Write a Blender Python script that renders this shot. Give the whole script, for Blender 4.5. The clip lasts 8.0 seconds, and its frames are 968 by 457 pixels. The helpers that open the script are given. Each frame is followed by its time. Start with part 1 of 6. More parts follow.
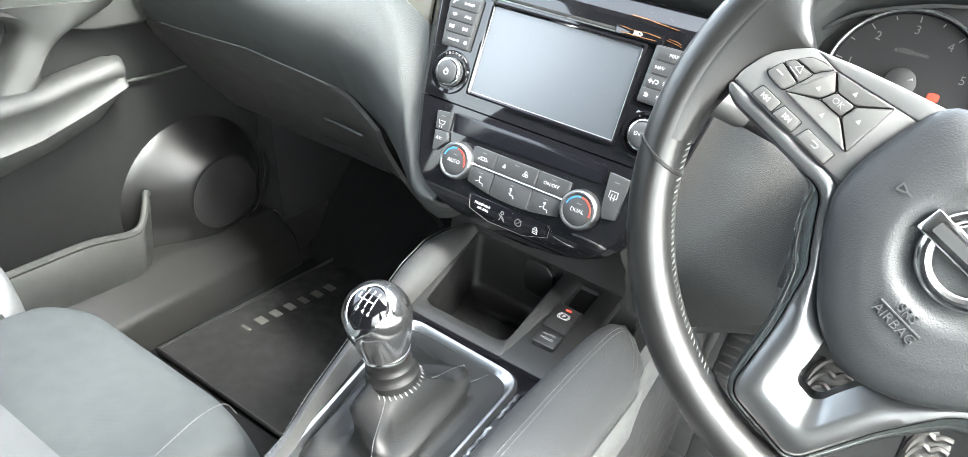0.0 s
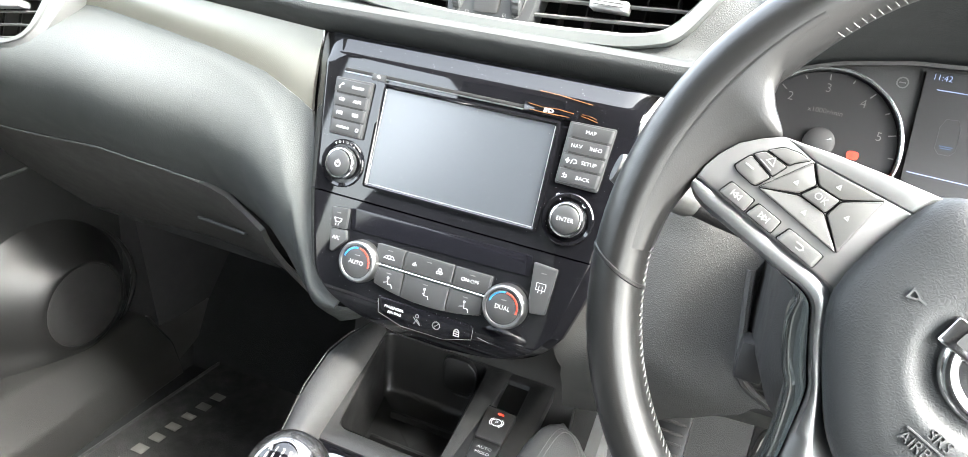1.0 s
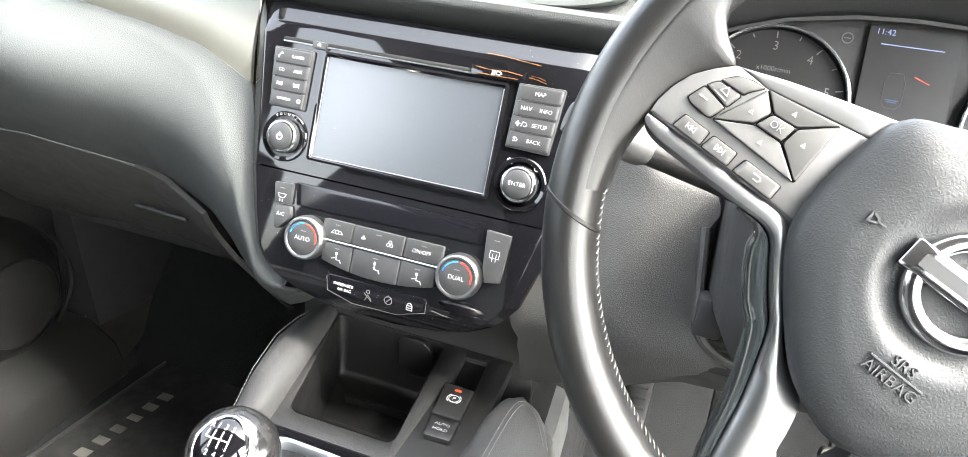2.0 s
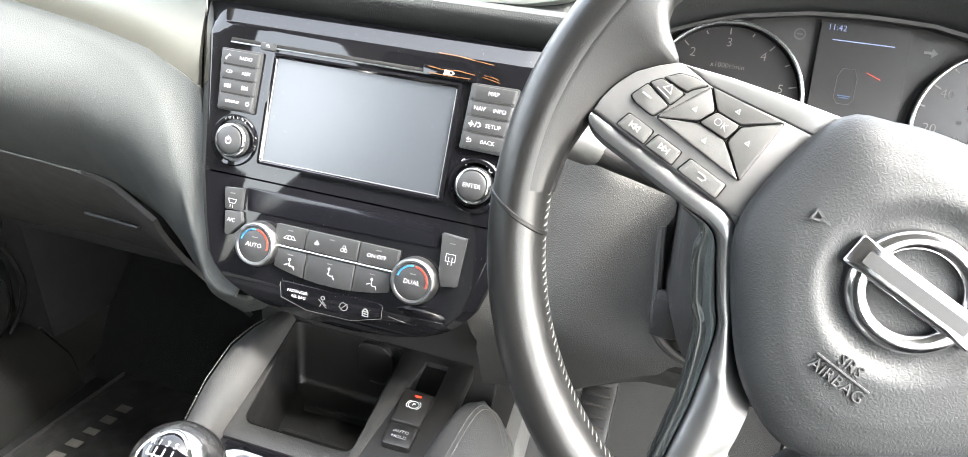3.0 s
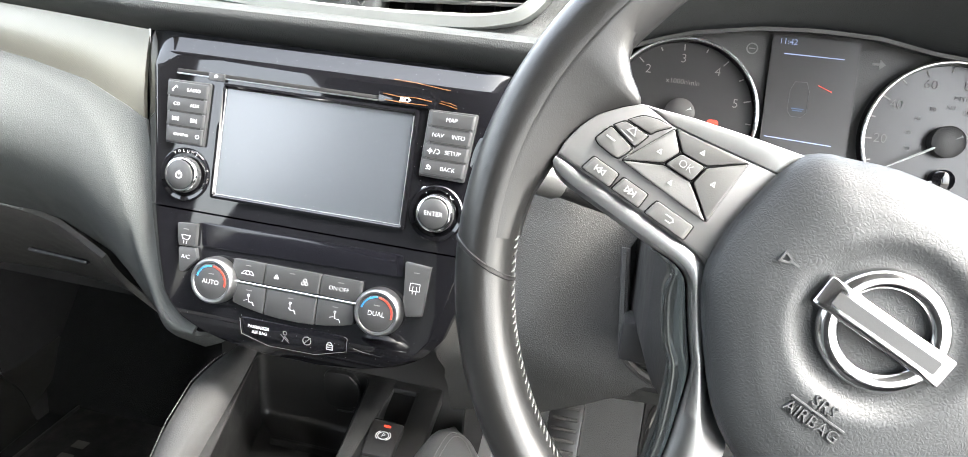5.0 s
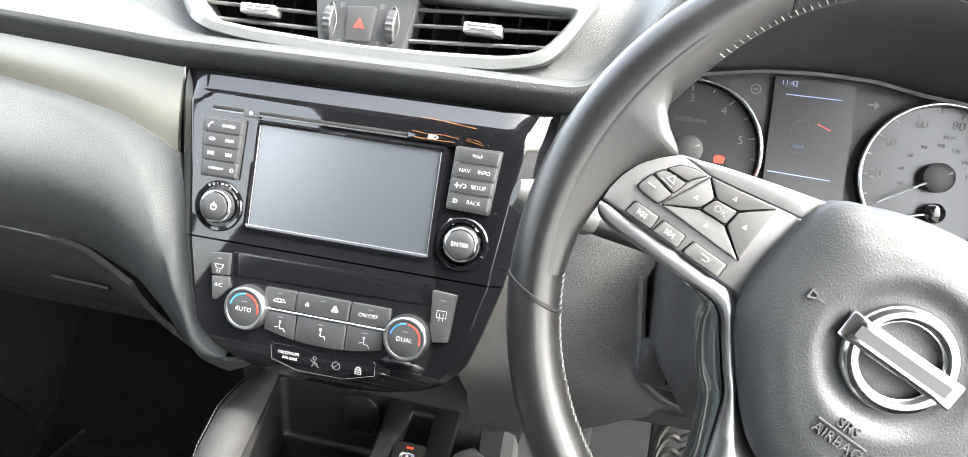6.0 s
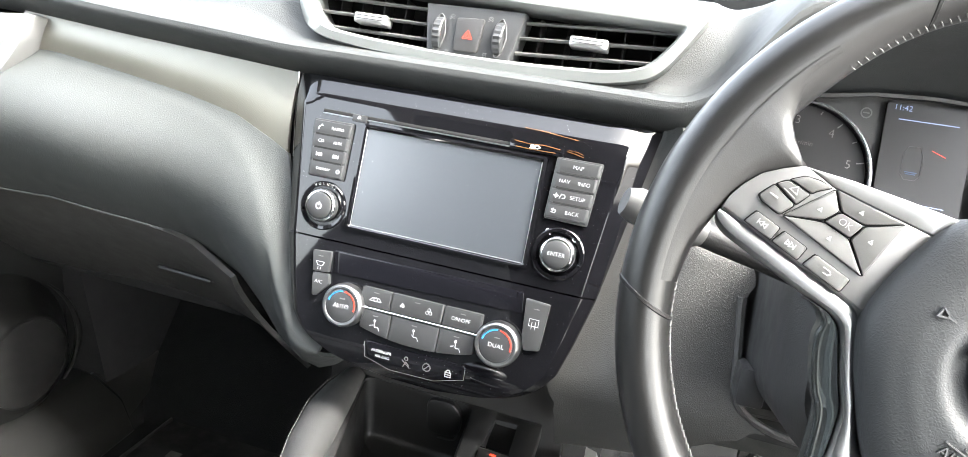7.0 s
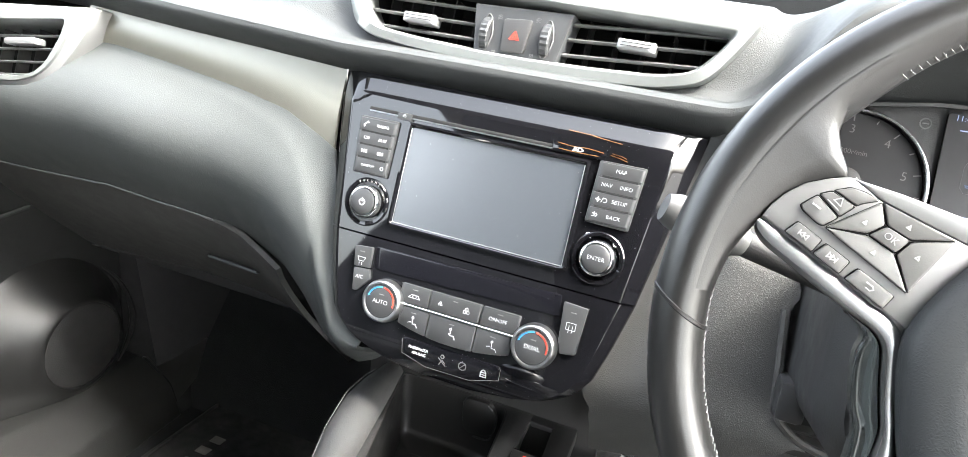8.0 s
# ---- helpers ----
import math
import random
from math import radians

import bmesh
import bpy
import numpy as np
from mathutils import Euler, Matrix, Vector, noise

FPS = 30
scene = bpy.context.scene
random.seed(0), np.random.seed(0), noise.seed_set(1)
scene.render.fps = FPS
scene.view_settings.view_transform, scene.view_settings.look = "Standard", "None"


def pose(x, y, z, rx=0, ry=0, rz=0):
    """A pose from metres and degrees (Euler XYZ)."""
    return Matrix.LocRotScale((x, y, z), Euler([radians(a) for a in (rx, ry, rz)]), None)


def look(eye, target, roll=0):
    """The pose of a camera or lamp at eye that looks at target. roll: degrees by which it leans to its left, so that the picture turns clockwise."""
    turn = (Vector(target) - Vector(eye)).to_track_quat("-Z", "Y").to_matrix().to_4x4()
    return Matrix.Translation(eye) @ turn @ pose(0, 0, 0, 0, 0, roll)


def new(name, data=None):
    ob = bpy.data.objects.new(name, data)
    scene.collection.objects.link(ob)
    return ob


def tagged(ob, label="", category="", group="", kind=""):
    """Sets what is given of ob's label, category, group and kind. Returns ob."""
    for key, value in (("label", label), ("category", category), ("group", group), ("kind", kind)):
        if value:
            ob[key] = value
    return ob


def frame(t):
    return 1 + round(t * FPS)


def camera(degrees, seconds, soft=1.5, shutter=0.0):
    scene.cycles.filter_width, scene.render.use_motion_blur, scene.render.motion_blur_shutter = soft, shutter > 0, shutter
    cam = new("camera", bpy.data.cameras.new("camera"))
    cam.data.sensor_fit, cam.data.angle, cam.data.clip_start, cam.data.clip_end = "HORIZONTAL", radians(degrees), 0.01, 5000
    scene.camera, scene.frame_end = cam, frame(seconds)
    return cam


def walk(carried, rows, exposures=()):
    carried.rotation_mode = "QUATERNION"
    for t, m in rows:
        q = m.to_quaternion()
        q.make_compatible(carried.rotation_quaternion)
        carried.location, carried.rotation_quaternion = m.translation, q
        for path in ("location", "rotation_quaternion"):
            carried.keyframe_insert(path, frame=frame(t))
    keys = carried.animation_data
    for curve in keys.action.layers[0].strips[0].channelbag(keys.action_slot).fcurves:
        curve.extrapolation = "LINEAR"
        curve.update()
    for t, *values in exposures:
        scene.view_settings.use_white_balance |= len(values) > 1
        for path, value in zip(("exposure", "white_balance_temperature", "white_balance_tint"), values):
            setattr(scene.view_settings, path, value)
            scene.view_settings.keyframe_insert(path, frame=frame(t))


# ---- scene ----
cam = camera(66.3, 8.0, soft=0.4)
PATH = [
    (0, (0.315, -0.626, 0.801), (-0.567, 0.897, -0.149), 8.6),
    (0.3, (0.269, -0.613, 0.802), (-0.54, 1.01, -0.04), 8.3),
    (0.5, (0.256, -0.595, 0.805), (-0.517, 1.057, -0.015), 7.5),
    (1, (0.248, -0.562, 0.802), (-0.409, 1.154, 0.013), 6.8),
    (1.2, (0.243, -0.561, 0.799), (-0.366, 1.178, 0.022), 7.0),
    (1.5, (0.253, -0.55, 0.8), (-0.34, 1.193, 0.019), 6.6),
    (1.7, (0.251, -0.554, 0.781), (-0.322, 1.197, 0.001), 6.5),
    (2.8, (0.258, -0.546, 0.766), (-0.23, 1.233, -0.009), 6.2),
    (3, (0.261, -0.54, 0.771), (-0.213, 1.244, 0.0), 6.2),
    (3.5, (0.258, -0.526, 0.784), (-0.182, 1.269, 0.02), 6.0),
    (3.7, (0.254, -0.53, 0.78), (-0.158, 1.275, 0.023), 6.1),
    (4, (0.26, -0.522, 0.788), (-0.148, 1.282, 0.027), 5.8),
    (4.2, (0.258, -0.519, 0.788), (-0.135, 1.284, 0.015), 5.4),
    (5.5, (0.238, -0.546, 0.792), (-0.096, 1.275, 0.037), 5.6),
    (5.7, (0.223, -0.556, 0.8), (-0.093, 1.278, 0.068), 5.9),
    (6, (0.223, -0.56, 0.807), (-0.103, 1.279, 0.091), 5.6),
    (6.2, (0.223, -0.571, 0.804), (-0.081, 1.29, 0.136), 6.3),
    (6.5, (0.217, -0.56, 0.806), (-0.173, 1.284, 0.135), 6.0),
    (6.7, (0.197, -0.581, 0.8), (-0.206, 1.264, 0.14), 6.9),
    (7, (0.204, -0.576, 0.796), (-0.311, 1.234, 0.12), 6.6),
    (7.5, (0.211, -0.574, 0.795), (-0.386, 1.208, 0.111), 7.0),
    (8, (0.211, -0.573, 0.797), (-0.428, 1.192, 0.107), 7.2),
]
walk(cam, [(t, look(eye, target, roll)) for t, eye, target, roll in PATH], [(0, 4.68, 6320, 3.2), (1, 4.75, 6480, 5.2), (3, 4.7, 6620, 7), (4, 4.55, 6600, 7), (6, 4.55, 6560, 7), (8, 4.5, 6520, 6.5)])

# ---- frames of the place: MS lies in the sloping face of the dashboard, MW in the turned steering wheel ----
MS = pose(0, 0, 0.60) @ pose(0, 0, 0, -17, 0, 0)
MW = MS @ Matrix.Translation((0.361, -0.22, -0.01)) @ Matrix.Rotation(radians(27), 4, "Y")
ID = Matrix.Identity(4)

# ---- light ----
SUN_AZ, SUN_EL = 108, 52
world = bpy.data.worlds.new("sky")
scene.world = world
world.use_nodes = True
wn = world.node_tree.nodes
sky = wn.new("ShaderNodeTexSky")
sky.sky_type = "NISHITA"
sky.sun_disc = False
sky.sun_elevation = radians(SUN_EL)
sky.sun_rotation = radians(SUN_AZ)
sky.dust_density = 6.0
sky.ozone_density = 0.5
wn["Background"].inputs["Strength"].default_value = 0.15
pale = wn.new("ShaderNodeHueSaturation")
pale.inputs["Saturation"].default_value = 0.4
world.node_tree.links.new(sky.outputs[0], pale.inputs["Color"])
world.node_tree.links.new(pale.outputs[0], wn["Background"].inputs["Color"])
sun_data = bpy.data.lights.new("sun", "SUN")
sun_data.energy, sun_data.angle, sun_data.color = 0.45, radians(9), (1.0, 0.985, 0.96)
sun = new("sun", sun_data)
sun.matrix_world = look((0, 0, 5), Vector((0, 0, 5)) - Vector((math.sin(radians(SUN_AZ)) * math.cos(radians(SUN_EL)), math.cos(radians(SUN_AZ)) * math.cos(radians(SUN_EL)), math.sin(radians(SUN_EL)))))


# ---- materials ----
def material(name, color, rough=0.5, metal=0.0, grain=0.0, scale=900.0, kind="leather", vary=0.12, spec=0.5, coat=0.0, emit=None, power=0.0, blotch=6.0):
    """A surface with a slow change of tone, a fine grain and a relief of real size."""
    m = bpy.data.materials.new(name)
    m.use_nodes = True
    nt = m.node_tree
    b = nt.nodes["Principled BSDF"]
    b.inputs["Roughness"].default_value, b.inputs["Metallic"].default_value = rough, metal
    b.inputs["Specular IOR Level"].default_value, b.inputs["Coat Weight"].default_value = spec, coat
    b.inputs["Coat Roughness"].default_value = 0.04
    co = nt.nodes.new("ShaderNodeTexCoord")
    big = nt.nodes.new("ShaderNodeTexNoise")
    big.inputs["Scale"].default_value, big.inputs["Detail"].default_value = blotch, 6.0
    nt.links.new(co.outputs["Object"], big.inputs["Vector"])
    ramp = nt.nodes.new("ShaderNodeMapRange")
    ramp.inputs["From Min"].default_value, ramp.inputs["From Max"].default_value = 0.3, 0.7
    ramp.inputs["To Min"].default_value, ramp.inputs["To Max"].default_value = 1 - vary, 1 + vary
    nt.links.new(big.outputs["Fac"], ramp.inputs["Value"])
    mix = nt.nodes.new("ShaderNodeVectorMath")
    mix.operation = "SCALE"
    mix.inputs[0].default_value = color
    nt.links.new(ramp.outputs[0], mix.inputs["Scale"])
    nt.links.new(mix.outputs[0], b.inputs["Base Color"])
    r2 = nt.nodes.new("ShaderNodeMapRange")
    r2.inputs["From Min"].default_value, r2.inputs["From Max"].default_value = 0.3, 0.7
    r2.inputs["To Min"].default_value, r2.inputs["To Max"].default_value = max(0.0, rough * (1 - vary)), min(1.0, rough * (1 + vary))
    fine = nt.nodes.new("ShaderNodeTexNoise")
    fine.inputs["Scale"].default_value, fine.inputs["Detail"].default_value = blotch * 9, 4.0
    nt.links.new(co.outputs["Object"], fine.inputs["Vector"])
    nt.links.new(fine.outputs["Fac"], r2.inputs["Value"])
    nt.links.new(r2.outputs[0], b.inputs["Roughness"])
    if grain:
        bump = nt.nodes.new("ShaderNodeBump")
        bump.inputs["Strength"].default_value, bump.inputs["Distance"].default_value = grain, 0.0006
        if kind == "leather":
            tex = nt.nodes.new("ShaderNodeTexVoronoi")
            tex.feature = "DISTANCE_TO_EDGE"
            tex.inputs["Scale"].default_value = scale
            wob = nt.nodes.new("ShaderNodeTexNoise")
            wob.inputs["Scale"].default_value = scale * 0.3
            nt.links.new(co.outputs["Object"], wob.inputs["Vector"])
            add = nt.nodes.new("ShaderNodeVectorMath")
            add.operation = "MULTIPLY_ADD"
            add.inputs[1].default_value = (2.4 / scale, 2.4 / scale, 3.6 / scale)
            nt.links.new(wob.outputs["Color"], add.inputs[0])
            nt.links.new(co.outputs["Object"], add.inputs[2])
            nt.links.new(add.outputs[0], tex.inputs["Vector"])
            cell = nt.nodes.new("ShaderNodeMapRange")
            cell.interpolation_type = "SMOOTHSTEP"
            cell.inputs["From Min"].default_value, cell.inputs["From Max"].default_value = 0.0, 0.40
            nt.links.new(tex.outputs["Distance"], cell.inputs["Value"])
            nt.links.new(cell.outputs[0], bump.inputs["Height"])
        elif kind == "weave":
            tex = nt.nodes.new("ShaderNodeTexChecker")
            tex.inputs["Scale"].default_value = scale
            nt.links.new(co.outputs["Object"], tex.inputs["Vector"])
            nt.links.new(tex.outputs["Fac"], bump.inputs["Height"])
        else:
            tex = nt.nodes.new("ShaderNodeTexNoise")
            tex.inputs["Scale"].default_value, tex.inputs["Detail"].default_value = scale, 3.0
            nt.links.new(co.outputs["Object"], tex.inputs["Vector"])
            nt.links.new(tex.outputs["Fac"], bump.inputs["Height"])
        nt.links.new(bump.outputs[0], b.inputs["Normal"])
    if emit:
        b.inputs["Emission Color"].default_value = (*emit, 1)
        b.inputs["Emission Strength"].default_value = power
    return m


M_PAD = material("soft_dash_grey", (0.036, 0.0385, 0.039), 0.58, grain=0.38, scale=600, vary=0.06, spec=0.35)
M_PANEL = material("grained_dash_panel", (0.046, 0.050, 0.050), 0.60, grain=0.26, scale=680, vary=0.06, spec=0.28)
# Paler than the panel, for the rim along the glovebox seam.
M_LIP = material("pale_lid_edge", (0.10, 0.104, 0.104), 0.42, spec=0.4)
# Also colours the glovebox lid, darker than the panel in place of shade.
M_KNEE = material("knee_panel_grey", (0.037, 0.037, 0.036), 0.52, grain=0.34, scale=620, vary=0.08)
M_DARK = material("dark_plastic", (0.017, 0.017, 0.0175), 0.55, grain=0.3, scale=900, kind="noise")
M_BLACK = material("black_cavity", (0.016, 0.016, 0.0165), 0.8, spec=0.1)
M_GLOSS = material("gloss_black", (0.004, 0.004, 0.005), 0.035, spec=0.5, vary=0.3)
M_DISPLAY = material("dark_glass", (0.004, 0.004, 0.0055), 0.10, spec=0.35)
# Screen base colour raised to stand in for window light reflected off it.
M_SCREEN = material("matt_screen", (0.036, 0.041, 0.048), 0.26, spec=1.0, vary=0.015)
M_TRIM = material("satin_trim", (0.185, 0.18, 0.155), 0.34, metal=0.6, grain=0.2, scale=1100, kind="weave", vary=0.05)
M_SILVER = material("silver_paint", (0.21, 0.22, 0.218), 0.40, metal=0.6, vary=0.06)
M_SPOKE = material("grey_silver_spoke", (0.18, 0.18, 0.18), 0.42, metal=0.45, vary=0.08)
M_SMOKE = material("smoked_metal", (0.20, 0.22, 0.22), 0.14, metal=0.9, vary=0.25)
M_STRIP = material("spoke_silver", (0.25, 0.252, 0.255), 0.36, metal=0.6, vary=0.08)
M_CHROME = material("chrome", (0.62, 0.63, 0.64), 0.10, metal=1.0, vary=0.2)
M_SATIN = material("satin_chrome", (0.31, 0.315, 0.32), 0.34, metal=1.0, vary=0.05)
M_KEY = material("key_grey", (0.024, 0.025, 0.0265), 0.42, grain=0.1, scale=1500, kind="noise")
M_SLAT = material("slat_grey", (0.050, 0.050, 0.050), 0.45, grain=0.1, scale=1200, kind="noise")
M_PADKEY = material("wheel_key_grey", (0.085, 0.085, 0.084), 0.45, grain=0.1, scale=1500, kind="noise")
M_RIM = material("wheel_leather", (0.0105, 0.0104, 0.0104), 0.34, grain=0.05, scale=900, vary=0.16, blotch=26)
M_BAG = material("airbag_cover", (0.026, 0.028, 0.030), 0.5, grain=0.17, scale=640, spec=0.38)
M_LEATHER = material("console_leather", (0.040, 0.040, 0.040), 0.43, grain=0.22, scale=600)
M_CONSOLE = material("console_plastic", (0.014, 0.014, 0.014), 0.52, grain=0.3, scale=600, spec=0.32)
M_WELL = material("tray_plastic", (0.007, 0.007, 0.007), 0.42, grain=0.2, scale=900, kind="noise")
M_EMBLEM = material("emblem_chrome", (0.60, 0.60, 0.61), 0.16, metal=1.0, vary=0.2, blotch=60)
M_KNOB = material("knob_satin_metal", (0.27, 0.27, 0.275), 0.15, metal=0.95, vary=0.10, blotch=40)
M_BOOT = material("boot_leather", (0.0075, 0.0075, 0.0076), 0.46, grain=0.18, scale=560, spec=0.28)
M_THREAD = material("white_thread", (0.115, 0.115, 0.112), 0.7)
M_PRINT = material("white_print", (0.42, 0.43, 0.44), 0.5)
M_MARK = material("woven_mark", (0.075, 0.074, 0.066), 0.8)
M_BAGTEXT = material("moulded_letters", (0.050, 0.052, 0.055), 0.35)
M_GAUGERING = material("gauge_ring", (0.40, 0.41, 0.42), 0.22, metal=0.9)
M_NUMERAL = material("gauge_print", (0.115, 0.113, 0.108), 0.6)
M_FAINT = material("faint_print", (0.028, 0.028, 0.032), 0.5)
M_DIM = material("dim_print", (0.10, 0.10, 0.10), 0.5)
M_GAUZE = material("dusty_display", (0.025, 0.0245, 0.0255), 0.26, spec=0.4, vary=0.01)
M_RED = material("red_print", (0.55, 0.05, 0.03), 0.5)
M_BLUE = material("blue_print", (0.03, 0.22, 0.50), 0.5)
M_FAINTBLUE = material("faint_blue_print", (0.02, 0.055, 0.12), 0.5)
M_GREYPR = material("grey_print", (0.26, 0.265, 0.265), 0.5)
M_GLOWRED = material("lit_red", (0.45, 0.02, 0.01), 0.5, emit=(1.0, 0.05, 0.015), power=0.07)
M_GLOWBLUE = material("lit_blue", (0.2, 0.25, 0.4), 0.5, emit=(0.42, 0.55, 1.0), power=0.022)
M_FABRIC = material("seat_fabric", (0.056, 0.061, 0.061), 0.85, grain=0.4, scale=900, kind="weave", spec=0.2)
M_INSERT = material("seat_insert_fabric", (0.085, 0.088, 0.088), 0.85, grain=0.4, scale=700, kind="weave", spec=0.2)
M_BAND = material("grained_side_band", (0.085, 0.085, 0.084), 0.6, grain=0.5, scale=520, kind="noise")
M_SEATSIDE = material("seat_side_leather", (0.16, 0.163, 0.16), 0.5, grain=0.4, scale=500)
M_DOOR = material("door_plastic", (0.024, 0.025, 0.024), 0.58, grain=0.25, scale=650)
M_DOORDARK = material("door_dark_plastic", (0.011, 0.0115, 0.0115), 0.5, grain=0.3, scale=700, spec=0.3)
M_SPEAKER = material("speaker_plastic", (0.006, 0.006, 0.006), 0.36, grain=0.1, scale=900, kind="noise")
M_GRILLE = material("speaker_cloth", (0.010, 0.010, 0.010), 0.7, grain=0.5, scale=900, kind="noise", spec=0.3)
M_SILL = material("sill_plastic", (0.011, 0.011, 0.0107), 0.38, grain=0.2, scale=500)
M_CARPET = material("carpet", (0.011, 0.0115, 0.012), 0.95, grain=0.9, scale=700, kind="noise", spec=0.1)
M_MAT = material("floor_mat", (0.016, 0.016, 0.016), 0.9, grain=0.9, scale=500, kind="noise", spec=0.15, vary=0.3)
M_RUBBER = material("pedal_rubber", (0.013, 0.012, 0.011), 0.6, grain=0.4, scale=900, kind="noise", vary=0.3, blotch=40)
# Lining colour lowered to stand in for dim light under the roof.
M_LINING = material("roof_lining", (0.13, 0.13, 0.125), 0.9, grain=0.3, scale=800, kind="noise")
M_GROUND = material("asphalt", (0.16, 0.155, 0.15), 0.9, grain=0.5, scale=60, kind="noise", blotch=0.4)
M_COPPER = material("amber_metal", (0.13, 0.06, 0.025), 0.3, metal=0.4, vary=0.5, blotch=120)


def dusty(m, color=(0.35, 0.35, 0.36), scale=360.0, share=0.28):
    """Scattered pale specks of dust on a dark shiny surface."""
    nt = m.node_tree
    b = nt.nodes["Principled BSDF"]
    co = nt.nodes.new("ShaderNodeTexCoord")
    cell = nt.nodes.new("ShaderNodeTexVoronoi")
    cell.inputs["Scale"].default_value = scale
    nt.links.new(co.outputs["Object"], cell.inputs["Vector"])
    pick = nt.nodes.new("ShaderNodeSeparateColor")
    nt.links.new(cell.outputs["Color"], pick.inputs[0])
    some = nt.nodes.new("ShaderNodeMath")
    some.operation, some.inputs[1].default_value = "LESS_THAN", share
    nt.links.new(pick.outputs[0], some.inputs[0])
    near = nt.nodes.new("ShaderNodeMath")
    near.operation, near.inputs[1].default_value = "LESS_THAN", 0.11
    nt.links.new(cell.outputs["Distance"], near.inputs[0])
    both = nt.nodes.new("ShaderNodeMath")
    both.operation = "MULTIPLY"
    nt.links.new(some.outputs[0], both.inputs[0])
    nt.links.new(near.outputs[0], both.inputs[1])
    mix = nt.nodes.new("ShaderNodeMix")
    mix.data_type = "RGBA"
    old = b.inputs["Base Color"].links[0].from_socket
    nt.links.new(both.outputs[0], mix.inputs[0])
    nt.links.new(old, mix.inputs[6])
    mix.inputs[7].default_value = (*color, 1)
    nt.links.new(mix.outputs[2], b.inputs["Base Color"])


dusty(M_GLOSS, scale=620.0, share=0.16)
dusty(M_DISPLAY, scale=620.0, share=0.16)
dusty(M_SCREEN, (0.30, 0.31, 0.32), 750.0, 0.02)


# ---- mesh helpers ----
def thing(name, label, category, m=ID, group="", kind=""):
    ob = new(name)
    ob.matrix_basis = m
    return tagged(ob, label, category, group, kind)


def part(name, bm, mat, parent, label="", sharp=38, at=None):
    """Links a bmesh as one mesh object under a thing or a part."""
    me = bpy.data.meshes.new(name)
    bmesh.ops.recalc_face_normals(bm, faces=bm.faces[:])
    bm.to_mesh(me)
    bm.free()
    me.materials.append(mat)
    for p in me.polygons:
        p.use_smooth = True
    me.set_sharp_from_angle(angle=radians(sharp))
    ob = new(name, me)
    ob.parent = parent
    if at is not None:
        ob.matrix_basis = at
    return tagged(ob, label)


def box(c, s, bevel=0.0015, seg=2, m=None):
    bm = bmesh.new()
    bmesh.ops.create_cube(bm, size=1)
    bmesh.ops.transform(bm, matrix=Matrix.Translation(c) @ Matrix.Diagonal((*s, 1)), verts=bm.verts)
    if bevel:
        bmesh.ops.bevel(bm, geom=bm.edges[:], offset=min(bevel, 0.45 * min(s)), segments=seg, affect="EDGES", profile=0.6)
    if m is not None:
        bmesh.ops.transform(bm, matrix=m, verts=bm.verts)
    return bm


def rounded(pts, r, n=4):
    """An outline with its corners rounded; r is one radius or one for each corner."""
    out, k = [], len(pts)
    rs = r if isinstance(r, (list, tuple)) else [r] * k
    for i in range(k):
        p, a, b = Vector(pts[i]), Vector(pts[i - 1]), Vector(pts[(i + 1) % k])
        da, db = (a - p), (b - p)
        q = min(rs[i], 0.48 * da.length, 0.48 * db.length)
        a, b = p + da.normalized() * q, p + db.normalized() * q
        for j in range(n + 1):
            t = j / n
            out.append(tuple((1 - t) ** 2 * a + 2 * t * (1 - t) * p + t * t * b))
    return out


def rect(x0, x1, z0, z1):
    return [(x0, z1), (x1, z1), (x1, z0), (x0, z0)]


def prism(outline, front, back, bevel=0.0, seg=2, fy=None, m=None):
    """An outline in x, z, from y = back to y = front (towards the driver); the front rim is rounded."""
    bm = bmesh.new()
    n = len(outline)
    cx, cz = sum(p[0] for p in outline) / n, sum(p[1] for p in outline) / n
    size = max(1e-6, min(max(p[0] for p in outline) - min(p[0] for p in outline), max(p[1] for p in outline) - min(p[1] for p in outline)))
    rings = [(0.0, back)]
    if bevel:
        for j in range(seg + 1):
            a = math.pi / 2 * j / seg
            rings.append((bevel * (1 - math.cos(a)), front + bevel * (1 - math.sin(a))))
    else:
        rings.append((0.0, front))
    loops = []
    for inset, y in rings:
        k = 1 - 2 * inset / size
        loops.append([bm.verts.new((cx + (x - cx) * k, y + (fy(x, z) if fy else 0), cz + (z - cz) * k)) for x, z in outline])
    for a, b in zip(loops, loops[1:]):
        for i in range(n):
            bm.faces.new((a[i], a[(i + 1) % n], b[(i + 1) % n], b[i]))
    bm.faces.new(loops[-1])
    bm.faces.new(loops[0][::-1])
    if m is not None:
        bmesh.ops.transform(bm, matrix=m, verts=bm.verts)
    return bm


def band(outer, inner, sections):
    """A frame between two outlines of as many points. sections: (share from outer to inner, y) round the profile."""
    bm = bmesh.new()
    n = len(outer)
    loops = [[bm.verts.new((o[0] + (i[0] - o[0]) * k, y, o[1] + (i[1] - o[1]) * k)) for o, i in zip(outer, inner)] for k, y in sections]
    for a, b in zip(loops, loops[1:] + loops[:1]):
        for i in range(n):
            bm.faces.new((a[i], a[(i + 1) % n], b[(i + 1) % n], b[i]))
    return bm


